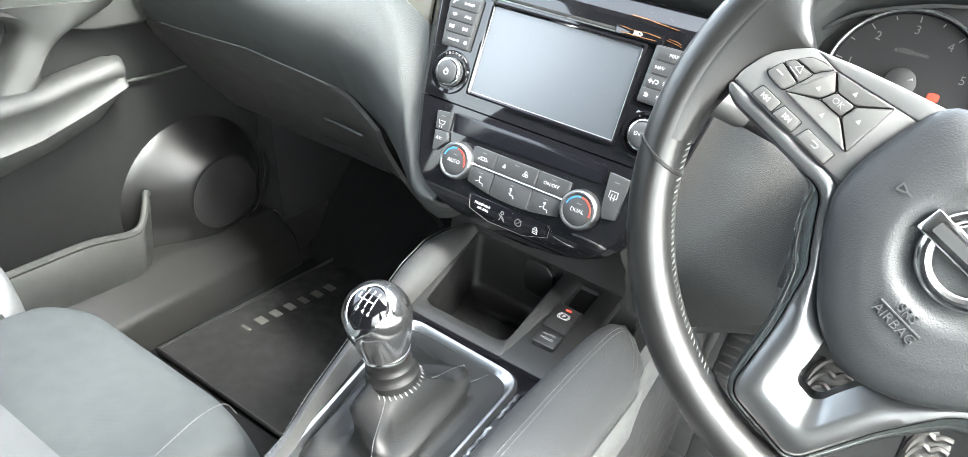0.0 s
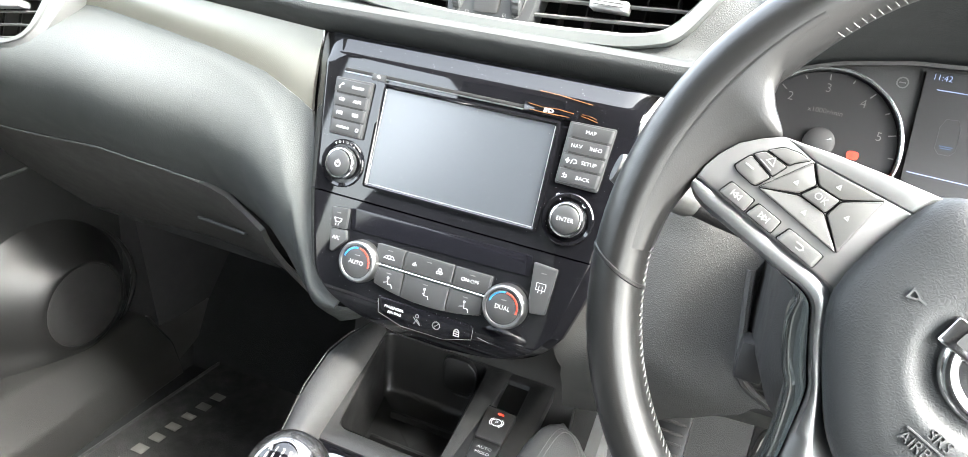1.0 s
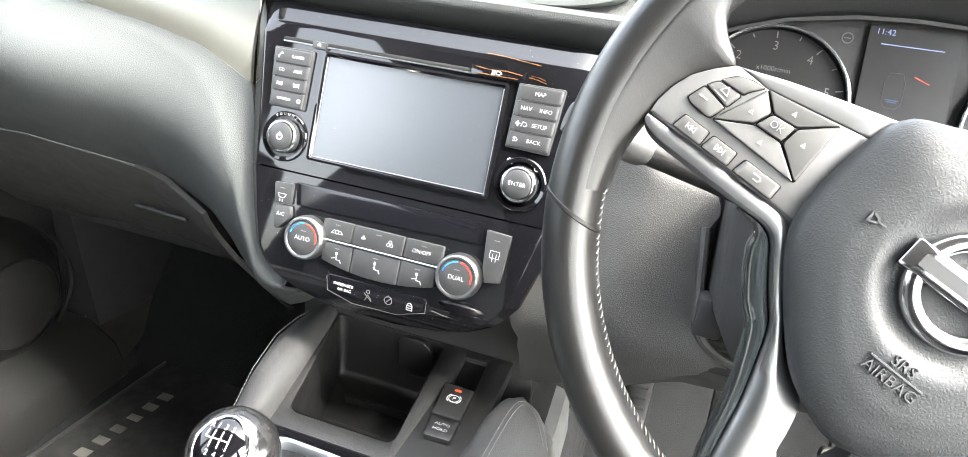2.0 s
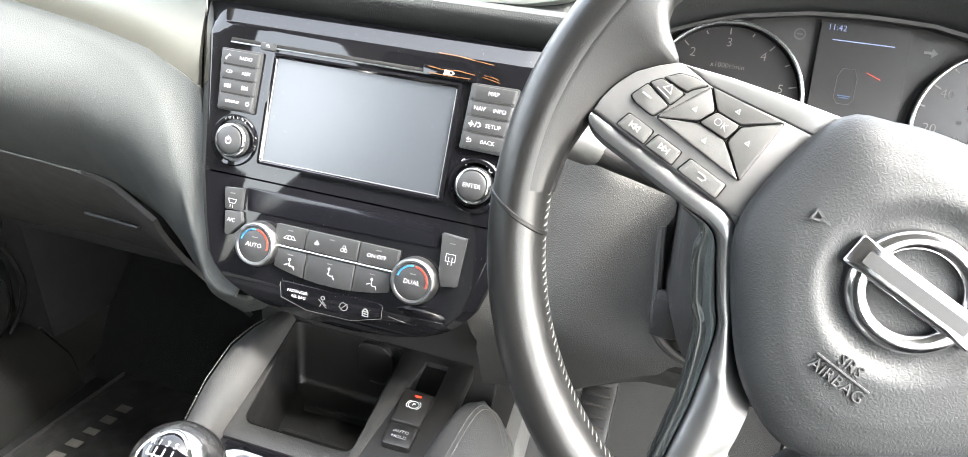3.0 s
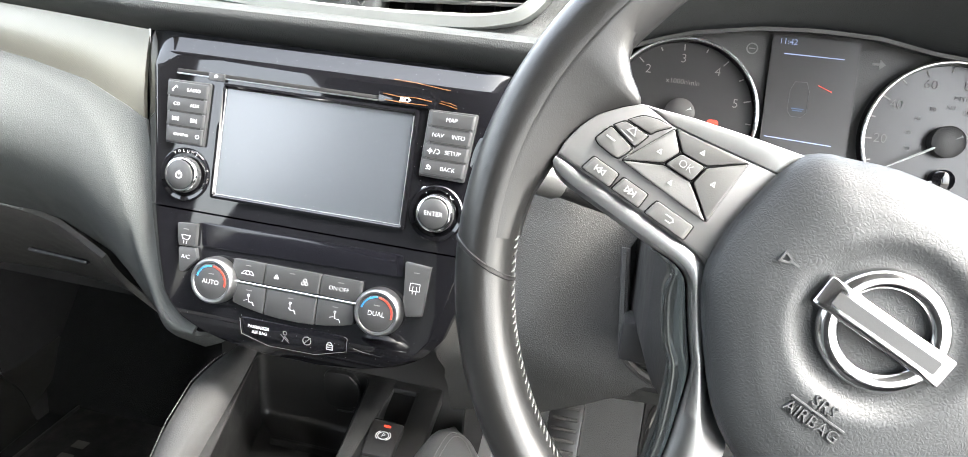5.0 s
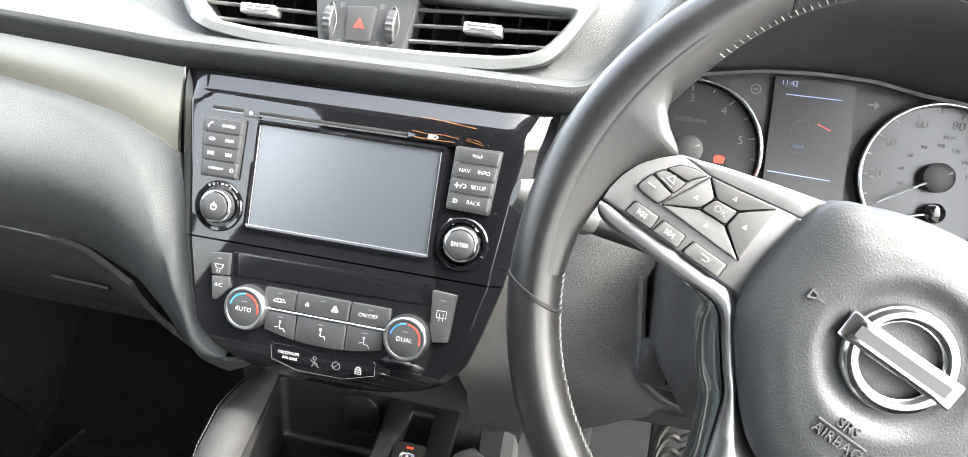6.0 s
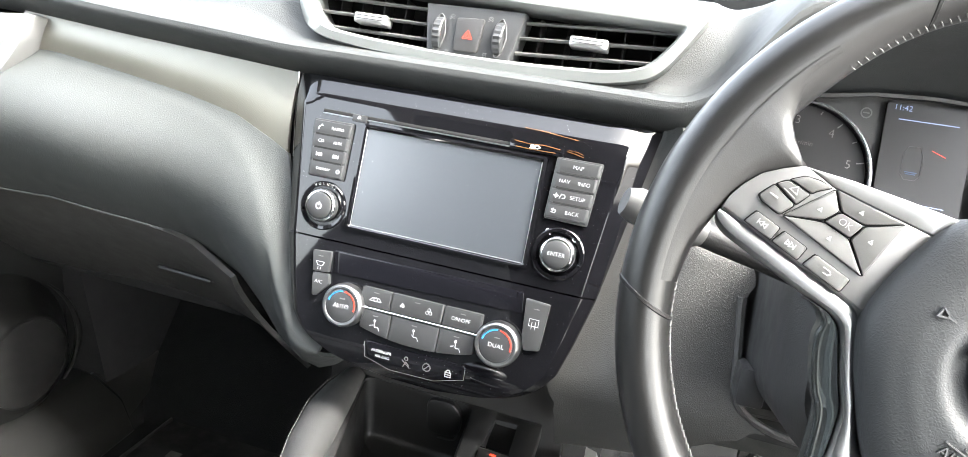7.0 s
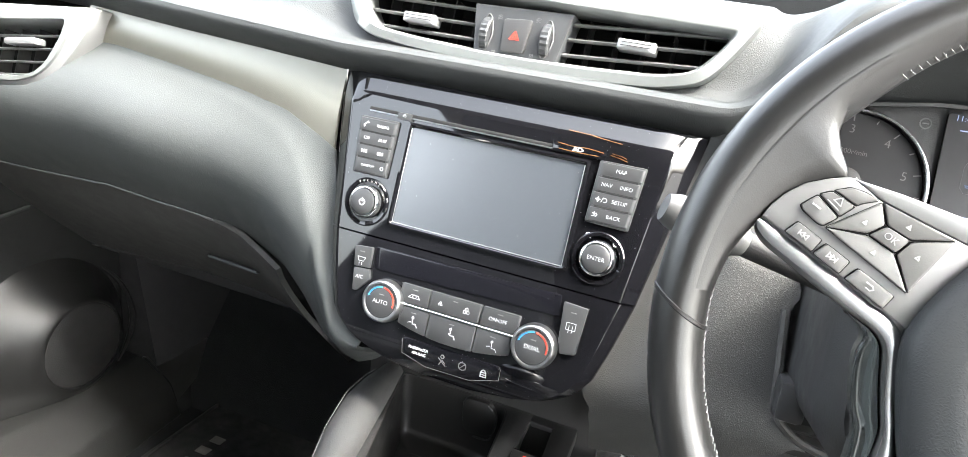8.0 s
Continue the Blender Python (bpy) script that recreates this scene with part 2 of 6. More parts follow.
def lathe(profile, n=40, c=(0, 0, 0), m=None, ribs=0, depth=0.0):
    """Turns (radius, height) round the y axis; height runs towards the driver (-y)."""
    bm = bmesh.new()
    loops = []
    for r, h in profile:
        loop = []
        for i in range(n):
            a = 2 * math.pi * i / n
            q = r * (1 - depth * (i % 2)) if ribs else r
            loop.append(bm.verts.new((c[0] + q * math.cos(a), c[1] - h, c[2] + q * math.sin(a))))
        loops.append(loop)
    for a, b in zip(loops, loops[1:]):
        for i in range(n):
            bm.faces.new((a[i], a[(i + 1) % n], b[(i + 1) % n], b[i]))
    bm.faces.new(loops[-1])
    bm.faces.new(loops[0][::-1])
    if m is not None:
        bmesh.ops.transform(bm, matrix=m, verts=bm.verts)
    return bm


def loft(sections, closed=False, caps=True, loop=False):
    """A skin over sections of as many points. closed: each section is a ring; loop: the last meets the first."""
    bm = bmesh.new()
    rows = [[bm.verts.new(p) for p in s] for s in sections]
    n = len(rows[0])
    pairs = list(zip(rows, rows[1:])) + ([(rows[-1], rows[0])] if loop else [])
    for a, b in pairs:
        for i in range(n if closed else n - 1):
            bm.faces.new((a[i], a[(i + 1) % n], b[(i + 1) % n], b[i]))
    if closed and caps and not loop:
        bm.faces.new(rows[0][::-1])
        bm.faces.new(rows[-1])
    return bm


def surface(fn, nu, nv, thick=0.0):
    """A sheet fn(u, v) with u, v from 0 to 1, given a thickness."""
    bm = loft([[fn(i / nu, j / nv) for j in range(nv + 1)] for i in range(nu + 1)])
    if thick:
        bmesh.ops.recalc_face_normals(bm, faces=bm.faces[:])
        bmesh.ops.solidify(bm, geom=bm.faces[:], thickness=thick)
    return bm


def tube(pts, r, n=8, closed=False):
    """A round bar along points; r is one radius or one for each point."""
    pts = [Vector(p) for p in pts]
    k = len(pts)
    rs = r if isinstance(r, (list, tuple)) else [r] * k
    secs, side = [], None
    for i, p in enumerate(pts):
        a = pts[i - 1] if (i or closed) else p
        b = pts[(i + 1) % k] if (i < k - 1 or closed) else p
        d = (b - a).normalized()
        if side is None:
            side = d.orthogonal().normalized()
        side = (side - d * side.dot(d)).normalized()
        up = d.cross(side)
        secs.append([p + rs[i] * (math.cos(2 * math.pi * j / n) * side + math.sin(2 * math.pi * j / n) * up) for j in range(n)])
    return loft(secs, closed=True, loop=closed)


def spline(pts, n=8, closed=False):
    """A smooth curve through points."""
    pts = [Vector(p) for p in pts]
    k, out = len(pts), []
    for i in range(k if closed else k - 1):
        g = (lambda j: pts[j % k]) if closed else (lambda j: pts[max(0, min(k - 1, j))])
        p0, p1, p2, p3 = g(i - 1), g(i), g(i + 1), g(i + 2)
        for j in range(n):
            t = j / n
            out.append(0.5 * (2 * p1 + (p2 - p0) * t + (2 * p0 - 5 * p1 + 4 * p2 - p3) * t * t + (3 * p1 - p0 - 3 * p2 + p3) * t ** 3))
    if not closed:
        out.append(pts[-1])
    return out


def interp(x, pts):
    return float(np.interp(x, [p[0] for p in pts], [p[1] for p in pts]))


def smooth(a, b, x):
    t = min(1.0, max(0.0, (x - a) / (b - a)))
    return t * t * (3 - 2 * t)


def join(*bms):
    """Several pieces of one part in one bmesh."""
    out = bms[0]
    for other in bms[1:]:
        me = bpy.data.meshes.new("piece")
        other.to_mesh(me)
        other.free()
        out.from_mesh(me)
        bpy.data.meshes.remove(me)
    return out


FACE = Matrix.Rotation(radians(90), 4, "X")
LETTERS = {}


def lettering(body, size, mat, parent, at, name="lettering", thick=0.00015, turn=0.0, wide=1.0, face=FACE):
    """Words in the built-in font, centred at a place, facing the driver."""
    key = (body, size, thick)
    if key not in LETTERS:
        cu = bpy.data.curves.new("words", "FONT")
        cu.body, cu.size, cu.extrude, cu.align_x, cu.align_y = body, size, thick, "CENTER", "CENTER"
        cu.resolution_u, cu.offset = 3, -0.011 * size
        tmp = new("words", cu)
        me = bpy.data.meshes.new_from_object(tmp.evaluated_get(bpy.context.evaluated_depsgraph_get()))
        bpy.data.objects.remove(tmp)
        LETTERS[key] = me
    me = LETTERS[key].copy()
    me.materials.clear()
    me.materials.append(mat)
    ob = new(name, me)
    ob.parent = parent
    ob.matrix_basis = Matrix.Translation(at) @ face @ Matrix.Rotation(radians(turn), 4, "Z") @ Matrix.Diagonal((wide, 1, 1, 1))
    return ob


def strokes(lines, w, y, thick=0.0003, fy=None):
    """Thin flat lines in x, z for a printed sign: lists of points."""
    bm = bmesh.new()
    for line in lines:
        for (x0, z0), (x1, z1) in zip(line, line[1:]):
            d = Vector((x1 - x0, z1 - z0))
            if d.length < 1e-7:
                continue
            d.normalize()
            nx, nz = -d.y * w / 2, d.x * w / 2
            ex, ez = d.x * w / 2, d.y * w / 2
            q = [(x0 - ex + nx, z0 - ez + nz), (x1 + ex + nx, z1 + ez + nz), (x1 + ex - nx, z1 + ez - nz), (x0 - ex - nx, z0 - ez - nz)]
            lo = [bm.verts.new((a, y - thick + (fy(a, b) if fy else 0), b)) for a, b in q]
            hi = [bm.verts.new((a, y + (fy(a, b) if fy else 0), b)) for a, b in q]
            bm.faces.new(lo)
            bm.faces.new(hi[::-1])
            for i in range(4):
                bm.faces.new((lo[i], lo[(i + 1) % 4], hi[(i + 1) % 4], hi[i]))
    return bm


def circle_line(cx, cz, r, a0=0, a1=360, n=16):
    return [(cx + r * math.cos(radians(a0 + (a1 - a0) * i / n)), cz + r * math.sin(radians(a0 + (a1 - a0) * i / n))) for i in range(n + 1)]

# ---- shell of the car: floor, walls, roof, ground ----
def setting(name, bm, mat, label, category, m=ID):
    ob = part(name, bm, mat, None, label)
    ob.matrix_basis = m
    return tagged(ob, label, category, kind="structure")


setting("ground", box((0, 0, -0.40), (400, 400, 0.1), 0), M_GROUND, "grey asphalt ground outside the car", "ground")
setting("floor", box((0, -0.45, -0.02), (1.5, 2.5, 0.04), 0), M_CARPET, "black carpeted car floor", "floor")
setting("wall_firewall", box((0, 0.57, 0.40), (1.54, 0.04, 0.80), 0), M_CARPET, "black carpeted bulkhead behind the footwells", "wall")
setting("wall_toeboard", box((0, 0, 0), (1.5, 0.5, 0.02), 0, m=pose(0, 0.42, 0.14, 50, 0, 0)), M_CARPET, "black carpeted sloping toe board", "wall")
# Not a part of the car: unseen wall that keeps rear light out.
setting("wall_rear", box((0, -1.72, 0.54), (1.5, 0.04, 1.38), 0), M_DOORDARK, "plain dark wall added behind the seats to block rear light", "wall")
# Unseen blocker along the driver side; its height is set to darken the footwell.
setting("wall_driver_side", box((0.79, -0.60, 0.19), (0.10, 2.3, 0.40), 0.02), M_DOORDARK, "plain dark wall added low on the open driver side for shade", "wall")
# Unseen roof made solid to block light; its darkened lining keeps reflections black.
setting("ceiling", box((0, -0.99, 1.24), (1.5, 1.42, 0.03), 0.01), M_LINING, "unseen roof lining, coloured darker in place of dim light", "ceiling")
for x in (-1, 1):
    setting("wall_windscreen_pillar", tube([(0.745 * x, 0.42, 0.74), (0.715 * x, 0.20, 0.94), (0.66 * x, -0.05, 1.14), (0.62 * x, -0.20, 1.235)], 0.035, 12), M_LINING, "light grey windscreen pillar", "pillar")
for x in (-0.775, 0.775):
    setting("wall_footwell_side", box((x, 0.43, 0.42), (0.03, 0.26, 0.84), 0), M_CARPET, "dark trim at the side of the footwell", "wall")
for x, y in ((-0.70, -0.75), (0.72, -0.80), (-0.66, -1.66), (0.66, -1.66)):
    setting("wall_pillar", box((x, y, 0.97), (0.05, 0.12, 0.55), 0.01), M_LINING, "light grey window pillar", "pillar")


# ---- dashboard ----
def trim_top(x):
    return interp(x, [(-0.9, 0.112), (-0.5, 0.103), (-0.374, 0.096), (-0.276, 0.092), (-0.17, 0.087), (0.17, 0.089), (0.26, 0.095)])


def trim_low(x):
    return interp(x, [(-0.9, 0.074), (-0.502, 0.067), (-0.457, 0.068), (-0.365, 0.059), (-0.289, 0.050), (-0.229, 0.039), (-0.185, 0.021), (-0.165, 0.011), (-0.16, 0.008)])


def fascia_y(x, z):
    """The face of the centre stack: a flat middle with round corners, a bevel to the sides and the top, a foot that falls back."""
    r = 0.012
    e = abs(x) - half(z) + side_bevel(z) + r
    t = z - 0.0685 + r
    d = math.hypot(max(0.0, e), max(0.0, t)) - r
    slope = 0.92 if t <= 0 else 0.40 + 0.52 * max(0.0, e) ** 2 / (max(0.0, e) ** 2 + t * t)
    y = 0.0 if d < 0 else slope * (d * d / 0.005 if d < 0.0025 else d - 0.00125)
    if z < -0.135:
        y += 9.0 * (-0.135 - z) ** 2
    return y


def side_bevel(z):
    return interp(z, [(-0.168, 0.007), (-0.058, 0.012), (0.09, 0.021)])


def half(z):
    """Half the width of the centre stack at a height."""
    return interp(z, [(-0.168, 0.030), (-0.166, 0.055), (-0.160, 0.082), (-0.150, 0.104), (-0.140, 0.116), (-0.128, 0.125), (-0.1, 0.134), (-0.06, 0.1445), (0.09, 0.171)])


dash = thing("dashboard", "dark grey soft-touch dashboard with grained panels and satin trim", "dashboard", MS)


def arc_top(x):
    return interp(x, [(0.20, 0.105), (0.224, 0.128), (0.250, 0.139), (0.281, 0.149), (0.332, 0.158), (0.377, 0.161), (0.423, 0.160), (0.463, 0.153), (0.50, 0.150), (0.55, 0.13), (0.58, 0.10)])


def pad_fn(u, v):
    x = X_PAD[round(u * (len(X_PAD) - 1))]
    zt = trim_top(x)
    w = 1 - smooth(0.16, 0.27, abs(x - 0.006))
    g = 1 - smooth(0.20, 0.34, abs(x - 0.006))
    plain = [(0.03, zt), (0.014, zt + 0.003), (-0.002, zt + 0.009), (-0.010, zt + 0.015), (-0.011, zt + 0.021), (-0.005, zt + 0.026),
             (0.010, zt + 0.033), (0.024 + 0.01 * g, zt + 0.045 + 0.012 * g), (0.040, zt + 0.062 + 0.02 * g), (0.056, zt + 0.078 + 0.025 * g), (0.085, zt + 0.098 + 0.025 * g), (0.16, zt + 0.135 + 0.02 * g), (0.46, zt + 0.235)]
    vent = [(0.03, zt), (0.014, zt + 0.003), (-0.002, zt + 0.009), (-0.010, zt + 0.015), (-0.011, zt + 0.021), (-0.005, zt + 0.025),
            (0.010, zt + 0.029), (0.022, 0.1195), (0.030, 0.130), (0.032, 0.190), (0.052, 0.203), (0.16, 0.238), (0.46, 0.325)]
    ar = (arc_top(min(x, 0.575)) - 0.05) * 1.2 + 0.064
    over = [(0.008, ar - 0.002), (-0.010, ar + 0.001), (-0.024, ar + 0.006), (-0.032, ar + 0.012), (-0.033, ar + 0.018), (-0.028, ar + 0.025),
            (-0.016, ar + 0.032), (0.0, ar + 0.040), (0.020, ar + 0.047), (0.045, ar + 0.055), (0.085, ar + 0.064), (0.16, ar + 0.080), (0.46, ar + 0.120)]
    a, b, c = resample(plain, vent, over)
    h = smooth(0.178, 0.262, x)
    k = round(v * 40)
    y, z = a[k][0] + (b[k][0] - a[k][0]) * w, a[k][1] + (b[k][1] - a[k][1]) * w
    return Vector((x, y + (c[k][0] - y) * h, z + (c[k][1] - z) * h))


def resample(*lines):
    """The same number of points along each profile, with more of them over the vent face."""
    t = [7 * i / 14 for i in range(14)] + [7 + i * 3 / 18 for i in range(18)] + [10 + i * 2 / 8 for i in range(9)]
    return [[(interp(q, list(enumerate(p[0] for p in l))), interp(q, list(enumerate(p[1] for p in l)))) for q in t] for l in lines]


X_PAD = sorted([-0.9 + 0.05 * i for i in range(12)] + [-0.32, -0.30, -0.28, -0.26, -0.24, -0.22] + [-0.205 + 0.005 * i for i in range(84)] + [0.22 + 0.01 * i for i in range(37)])
V_OUT = [(-0.187, 0.188), (0.190, 0.187), (0.172, 0.154), (0.156, 0.131), (0.12, 0.1205), (0.05, 0.1160), (-0.03, 0.1155), (-0.11, 0.1190), (-0.15, 0.1235), (-0.170, 0.131), (-0.184, 0.156)]
V_IN = [(-0.171, 0.176), (0.168, 0.172), (0.158, 0.156), (0.144, 0.140), (0.118, 0.1335), (0.05, 0.1295), (-0.03, 0.1285), (-0.11, 0.1315), (-0.143, 0.1345), (-0.155, 0.140), (-0.167, 0.158)]


def inside(x, z, poly):
    hit, k = False, len(poly)
    for i in range(k):
        (x0, z0), (x1, z1) = poly[i - 1], poly[i]
        if (z0 > z) != (z1 > z) and x < x0 + (z - z0) * (x1 - x0) / (z1 - z0):
            hit = not hit
    return hit


pad_bm = surface(pad_fn, len(X_PAD) - 1, 40)
hole = [((a[0] + b[0]) / 2, (a[1] + b[1]) / 2) for a, b in zip(V_OUT, V_IN)]
bmesh.ops.delete(pad_bm, geom=[f for f in pad_bm.faces if f.calc_center_median().y < 0.06 and inside(f.calc_center_median().x, f.calc_center_median().z, hole)], context="FACES")
part("upper_pad", pad_bm, M_PAD, dash, "grained dark grey soft upper pad", sharp=50)


def side_low(x):
    """Lower edge of the passenger panel, which sweeps down beside the centre stack."""
    return interp(x, [(-0.9, -0.106), (-0.60, -0.096), (-0.48, -0.089), (-0.38, -0.093), (-0.325, -0.097), (-0.297, -0.102), (-0.242, -0.127), (-0.211, -0.152), (-0.179, -0.184), (-0.150, -0.200), (-0.130, -0.203), (-0.112, -0.195), (-0.095, -0.180), (-0.06, -0.172)])


def vent_low(x):
    return interp(x, [(-0.9, -0.02), (-0.69, -0.017), (-0.56, -0.001), (-0.535, 0.004), (-0.513, 0.015), (-0.490, 0.046), (-0.470, 0.080)])


def shoulder(x):
    """Height of the soft crease at which the shoulder beside trim and centre stack turns into the airbag panel."""
    return interp(x, [(-0.9, 0.064), (-0.436, 0.061), (-0.353, 0.050), (-0.283, 0.038), (-0.232, 0.020), (-0.205, -0.003), (-0.185, -0.035), (-0.170, -0.070), (-0.152, -0.115), (-0.128, -0.145), (-0.10, -0.165)])


def panel_fn(u, v):
    x = X_PANEL[round(u * (len(X_PANEL) - 1))]
    if x < -0.165:
        zt = min(trim_low(x), vent_low(x))
    else:
        # beside the stack the panel follows the stack's edge
        zt = interp(-x, [(0.03, -0.168), (0.055, -0.166), (0.082, -0.160), (0.104, -0.150), (0.116, -0.140), (0.125, -0.128), (0.134, -0.1), (0.1445, -0.06), (0.165, 0.009)])
    zb = side_low(x)
    z = zt + (zb - zt) * v
    s = (trim_low(x) - z) / (trim_low(x) - zb) if x < -0.165 else v
    taper = smooth(-0.42, -0.23, x)
    main = 0.024 - (0.042 - 0.022 * taper) * math.sin(math.pi * min(1, s * 0.92)) + 0.10 * max(0, s - 0.25) ** 2.0 + 0.02 * taper * s - 0.005 * taper * (1 - smooth(0.45, 0.95, s))
    edge = 0.020 + 0.075 * v ** 2.5 * smooth(-0.24, -0.19, x)
    slope = (shoulder(x + 0.004) - shoulder(x - 0.004)) / 0.008
    d = (shoulder(x) - z) / math.sqrt(1 + slope * slope)
    wide = 0.009 + 0.020 * smooth(-0.30, -0.20, x)
    t = min(1.0, max(0.0, 1 + d / wide))
    t = 0.75 * t + 0.25 * t * t * (3 - 2 * t) if t < 1 else 1.0
    return Vector((x, edge + (main - edge) * t, z))


X_PANEL = [-0.9, -0.8, -0.72, -0.66, -0.62, -0.59, -0.57, -0.555, -0.545, -0.535, -0.525, -0.515, -0.508, -0.5, -0.494, -0.488, -0.482, -0.476, -0.47, -0.46, -0.44, -0.42, -0.40, -0.38, -0.365, -0.35, -0.335, -0.32, -0.31] + [-0.302 + 0.004 * i for i in range(53)]
part("passenger_panel", surface(panel_fn, len(X_PANEL) - 1, 40, 0.004), M_PANEL, dash, "grey grained passenger airbag panel", sharp=60)


def trim_fn(u, v):
    x = -0.50 + u * 0.3315
    zt, zb = trim_top(x) + 0.001, trim_low(x)
    z = zb + (zt - zb) * v
    y = 0.026 - 0.0035 * math.sin(math.pi * v) - 0.004 * v
    return Vector((x, y, z))


part("trim_strip", surface(trim_fn, 60, 8, 0.004), M_TRIM, dash, "satin grey-green metallic trim strip", sharp=60)
part("trim_edge", tube([trim_fn(i / 60, 0) + Vector((0, -0.0015, -0.001)) for i in range(61)], 0.0009, 6), M_DARK, dash)
part("trim_end", tube([Vector((-0.1690, 0.018, 0.089)), Vector((-0.1668, 0.022, 0.05)), Vector((-0.1635, 0.026, 0.010))], 0.0010, 6), M_STRIP, dash, "bright edge of the trim strip")


def glove_fn(u, v):
    x = -0.9 + u * 0.66
    z0 = side_low(x) - 0.002
    y = 0.077 + 0.215 * v ** 1.2
    return Vector((x, y, z0 - (0.12 + 0.02 * smooth(-0.4, -0.25, x)) * v))


# Lid shares the panel's real material; the darker knee grey paints its shade.
glove = part("glovebox_door", surface(glove_fn, 24, 12, 0.006), M_KNEE, dash, "grained glovebox door, coloured darker grey to paint its shade")
part("glovebox_handle", box((0, 0, 0), (0.074, 0.008, 0.004), 0.0018, m=Matrix.Translation((-0.344, 0.143, -0.153)) @ Matrix.Rotation(radians(2), 4, "Y")), M_KEY, glove, "small grey glovebox handle")
part("seam_lip", tube([panel_fn(i / (len(X_PANEL) - 1), 1) + Vector((0, -0.0024, -0.0004)) for i in range(3, 27)], 0.0011, 6), M_LIP, glove, "rounded pale edge of the glovebox lid")
part("underside", box((-0.45, 0.44, -0.215), (0.9, 0.30, 0.02), 0.004), M_BLACK, dash)


def knee_low(x):
    return interp(x, [(0.085, -0.206), (0.15, -0.186), (0.182, -0.166), (0.219, -0.147), (0.262, -0.130), (0.30, -0.128), (0.54, -0.125)])


def right_fn(u, v):
    """Grained panel between the centre stack and the steering column."""
    z = 0.094 + (knee_low(0.085 + 0.19 * u) - 0.094) * v
    x0 = half(max(z, -0.162)) + 0.055 * (1 - smooth(-0.168, -0.138, z))
    x1 = interp(z, [(-0.22, 0.34), (-0.14, 0.315), (-0.118, 0.272), (-0.10, 0.262), (-0.03, 0.258), (-0.015, 0.265), (0.015, 0.25), (0.04, 0.215), (0.1, 0.203)])
    x = x0 + (x1 - x0) * u
    y = 0.020 - 0.020 * smooth(0.0, 0.6, u) + 8 * max(0, -0.12 - z) ** 2 * (1 + 0.5 * u)
    if z > 0.0:
        y += 0.05 * smooth(0.4, 1, u) * smooth(0, 0.03, z)
    return Vector((x, y, z))


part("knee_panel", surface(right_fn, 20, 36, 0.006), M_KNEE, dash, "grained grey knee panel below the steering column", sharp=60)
part("lower_panel", surface(lambda u, v: Vector((0.195 + 0.345 * u, 0.034 + 0.085 * v, knee_low(0.195 + 0.345 * u) + 0.006 - 0.045 * v - 0.010 * v * v)), 24, 6, 0.006), M_DOOR, dash, "smooth grey lower panel over the pedals")
part("column_bezel", tube(spline([(0.256, -0.002, -0.028), (0.262, -0.003, -0.075), (0.266, -0.003, -0.102), (0.278, -0.002, -0.117), (0.302, 0.0, -0.126), (0.34, 0.0, -0.128)], 6), 0.0035, 8), M_KNEE, dash)
part("column_recess", box((0.36, 0.06, -0.06), (0.21, 0.04, 0.17), 0.004), M_BLACK, dash)

# ---- infotainment unit ----
unit = thing("infotainment_unit", "gloss black infotainment unit with a switched-off screen", "car stereo", MS)


def plate(zs):
    """A plate of the centre stack between heights, closer meshed over its bevels."""
    def row(z):
        h, w = half(z), side_bevel(z)
        edge = [h - w * k for k in (0.0, 0.03, 0.25, 0.5, 0.7, 0.8, 0.86, 0.92, 1.0, 1.06)]
        left = [-x for x in edge]
        return left + [left[-1] + (edge[-1] - left[-1]) * i / 30 for i in range(1, 30)] + edge[::-1]
    bm = loft([[Vector((x, fascia_y(x, z), z)) for x in row(z)] for z in zs])
    rim = [e for e in bm.edges if e.is_boundary]
    new_geom = bmesh.ops.extrude_edge_only(bm, edges=rim)["geom"]
    bmesh.ops.translate(bm, vec=(0, 0.03, 0), verts=[g for g in new_geom if isinstance(g, bmesh.types.BMVert)])
    return bm


part("fascia", plate([-0.0565 + 0.0115 * i for i in range(10)] + [0.056 + 0.0016 * i for i in range(21)]), M_GLOSS, unit, "gloss black fascia", sharp=50)
scr_o, scr_i = rounded(rect(-0.0845, 0.0845, -0.0435, 0.051), 0.003), rounded(rect(-0.0800, 0.0800, -0.0395, 0.0470), 0.002)
part("screen_frame", band(scr_o, scr_i, [(0, 0.004), (0, -0.0025), (0.5, -0.003), (1, -0.0008), (1, 0.004)]), M_GLOSS, unit)
part("screen_edge", tube([(-0.0803, -0.0012, 0.0462), (-0.0803, -0.0012, -0.0398), (0.0803, -0.0012, -0.0398), (0.0803, -0.0012, 0.0462)], 0.0005, 6), M_STRIP, unit, "thin bright edge of the screen")
part("screen", prism(rounded(rect(-0.0802, 0.0802, -0.0398, 0.0472), 0.002), -0.0004, 0.004), M_SCREEN, unit, "switched-off screen, grey raised in place of reflected light")
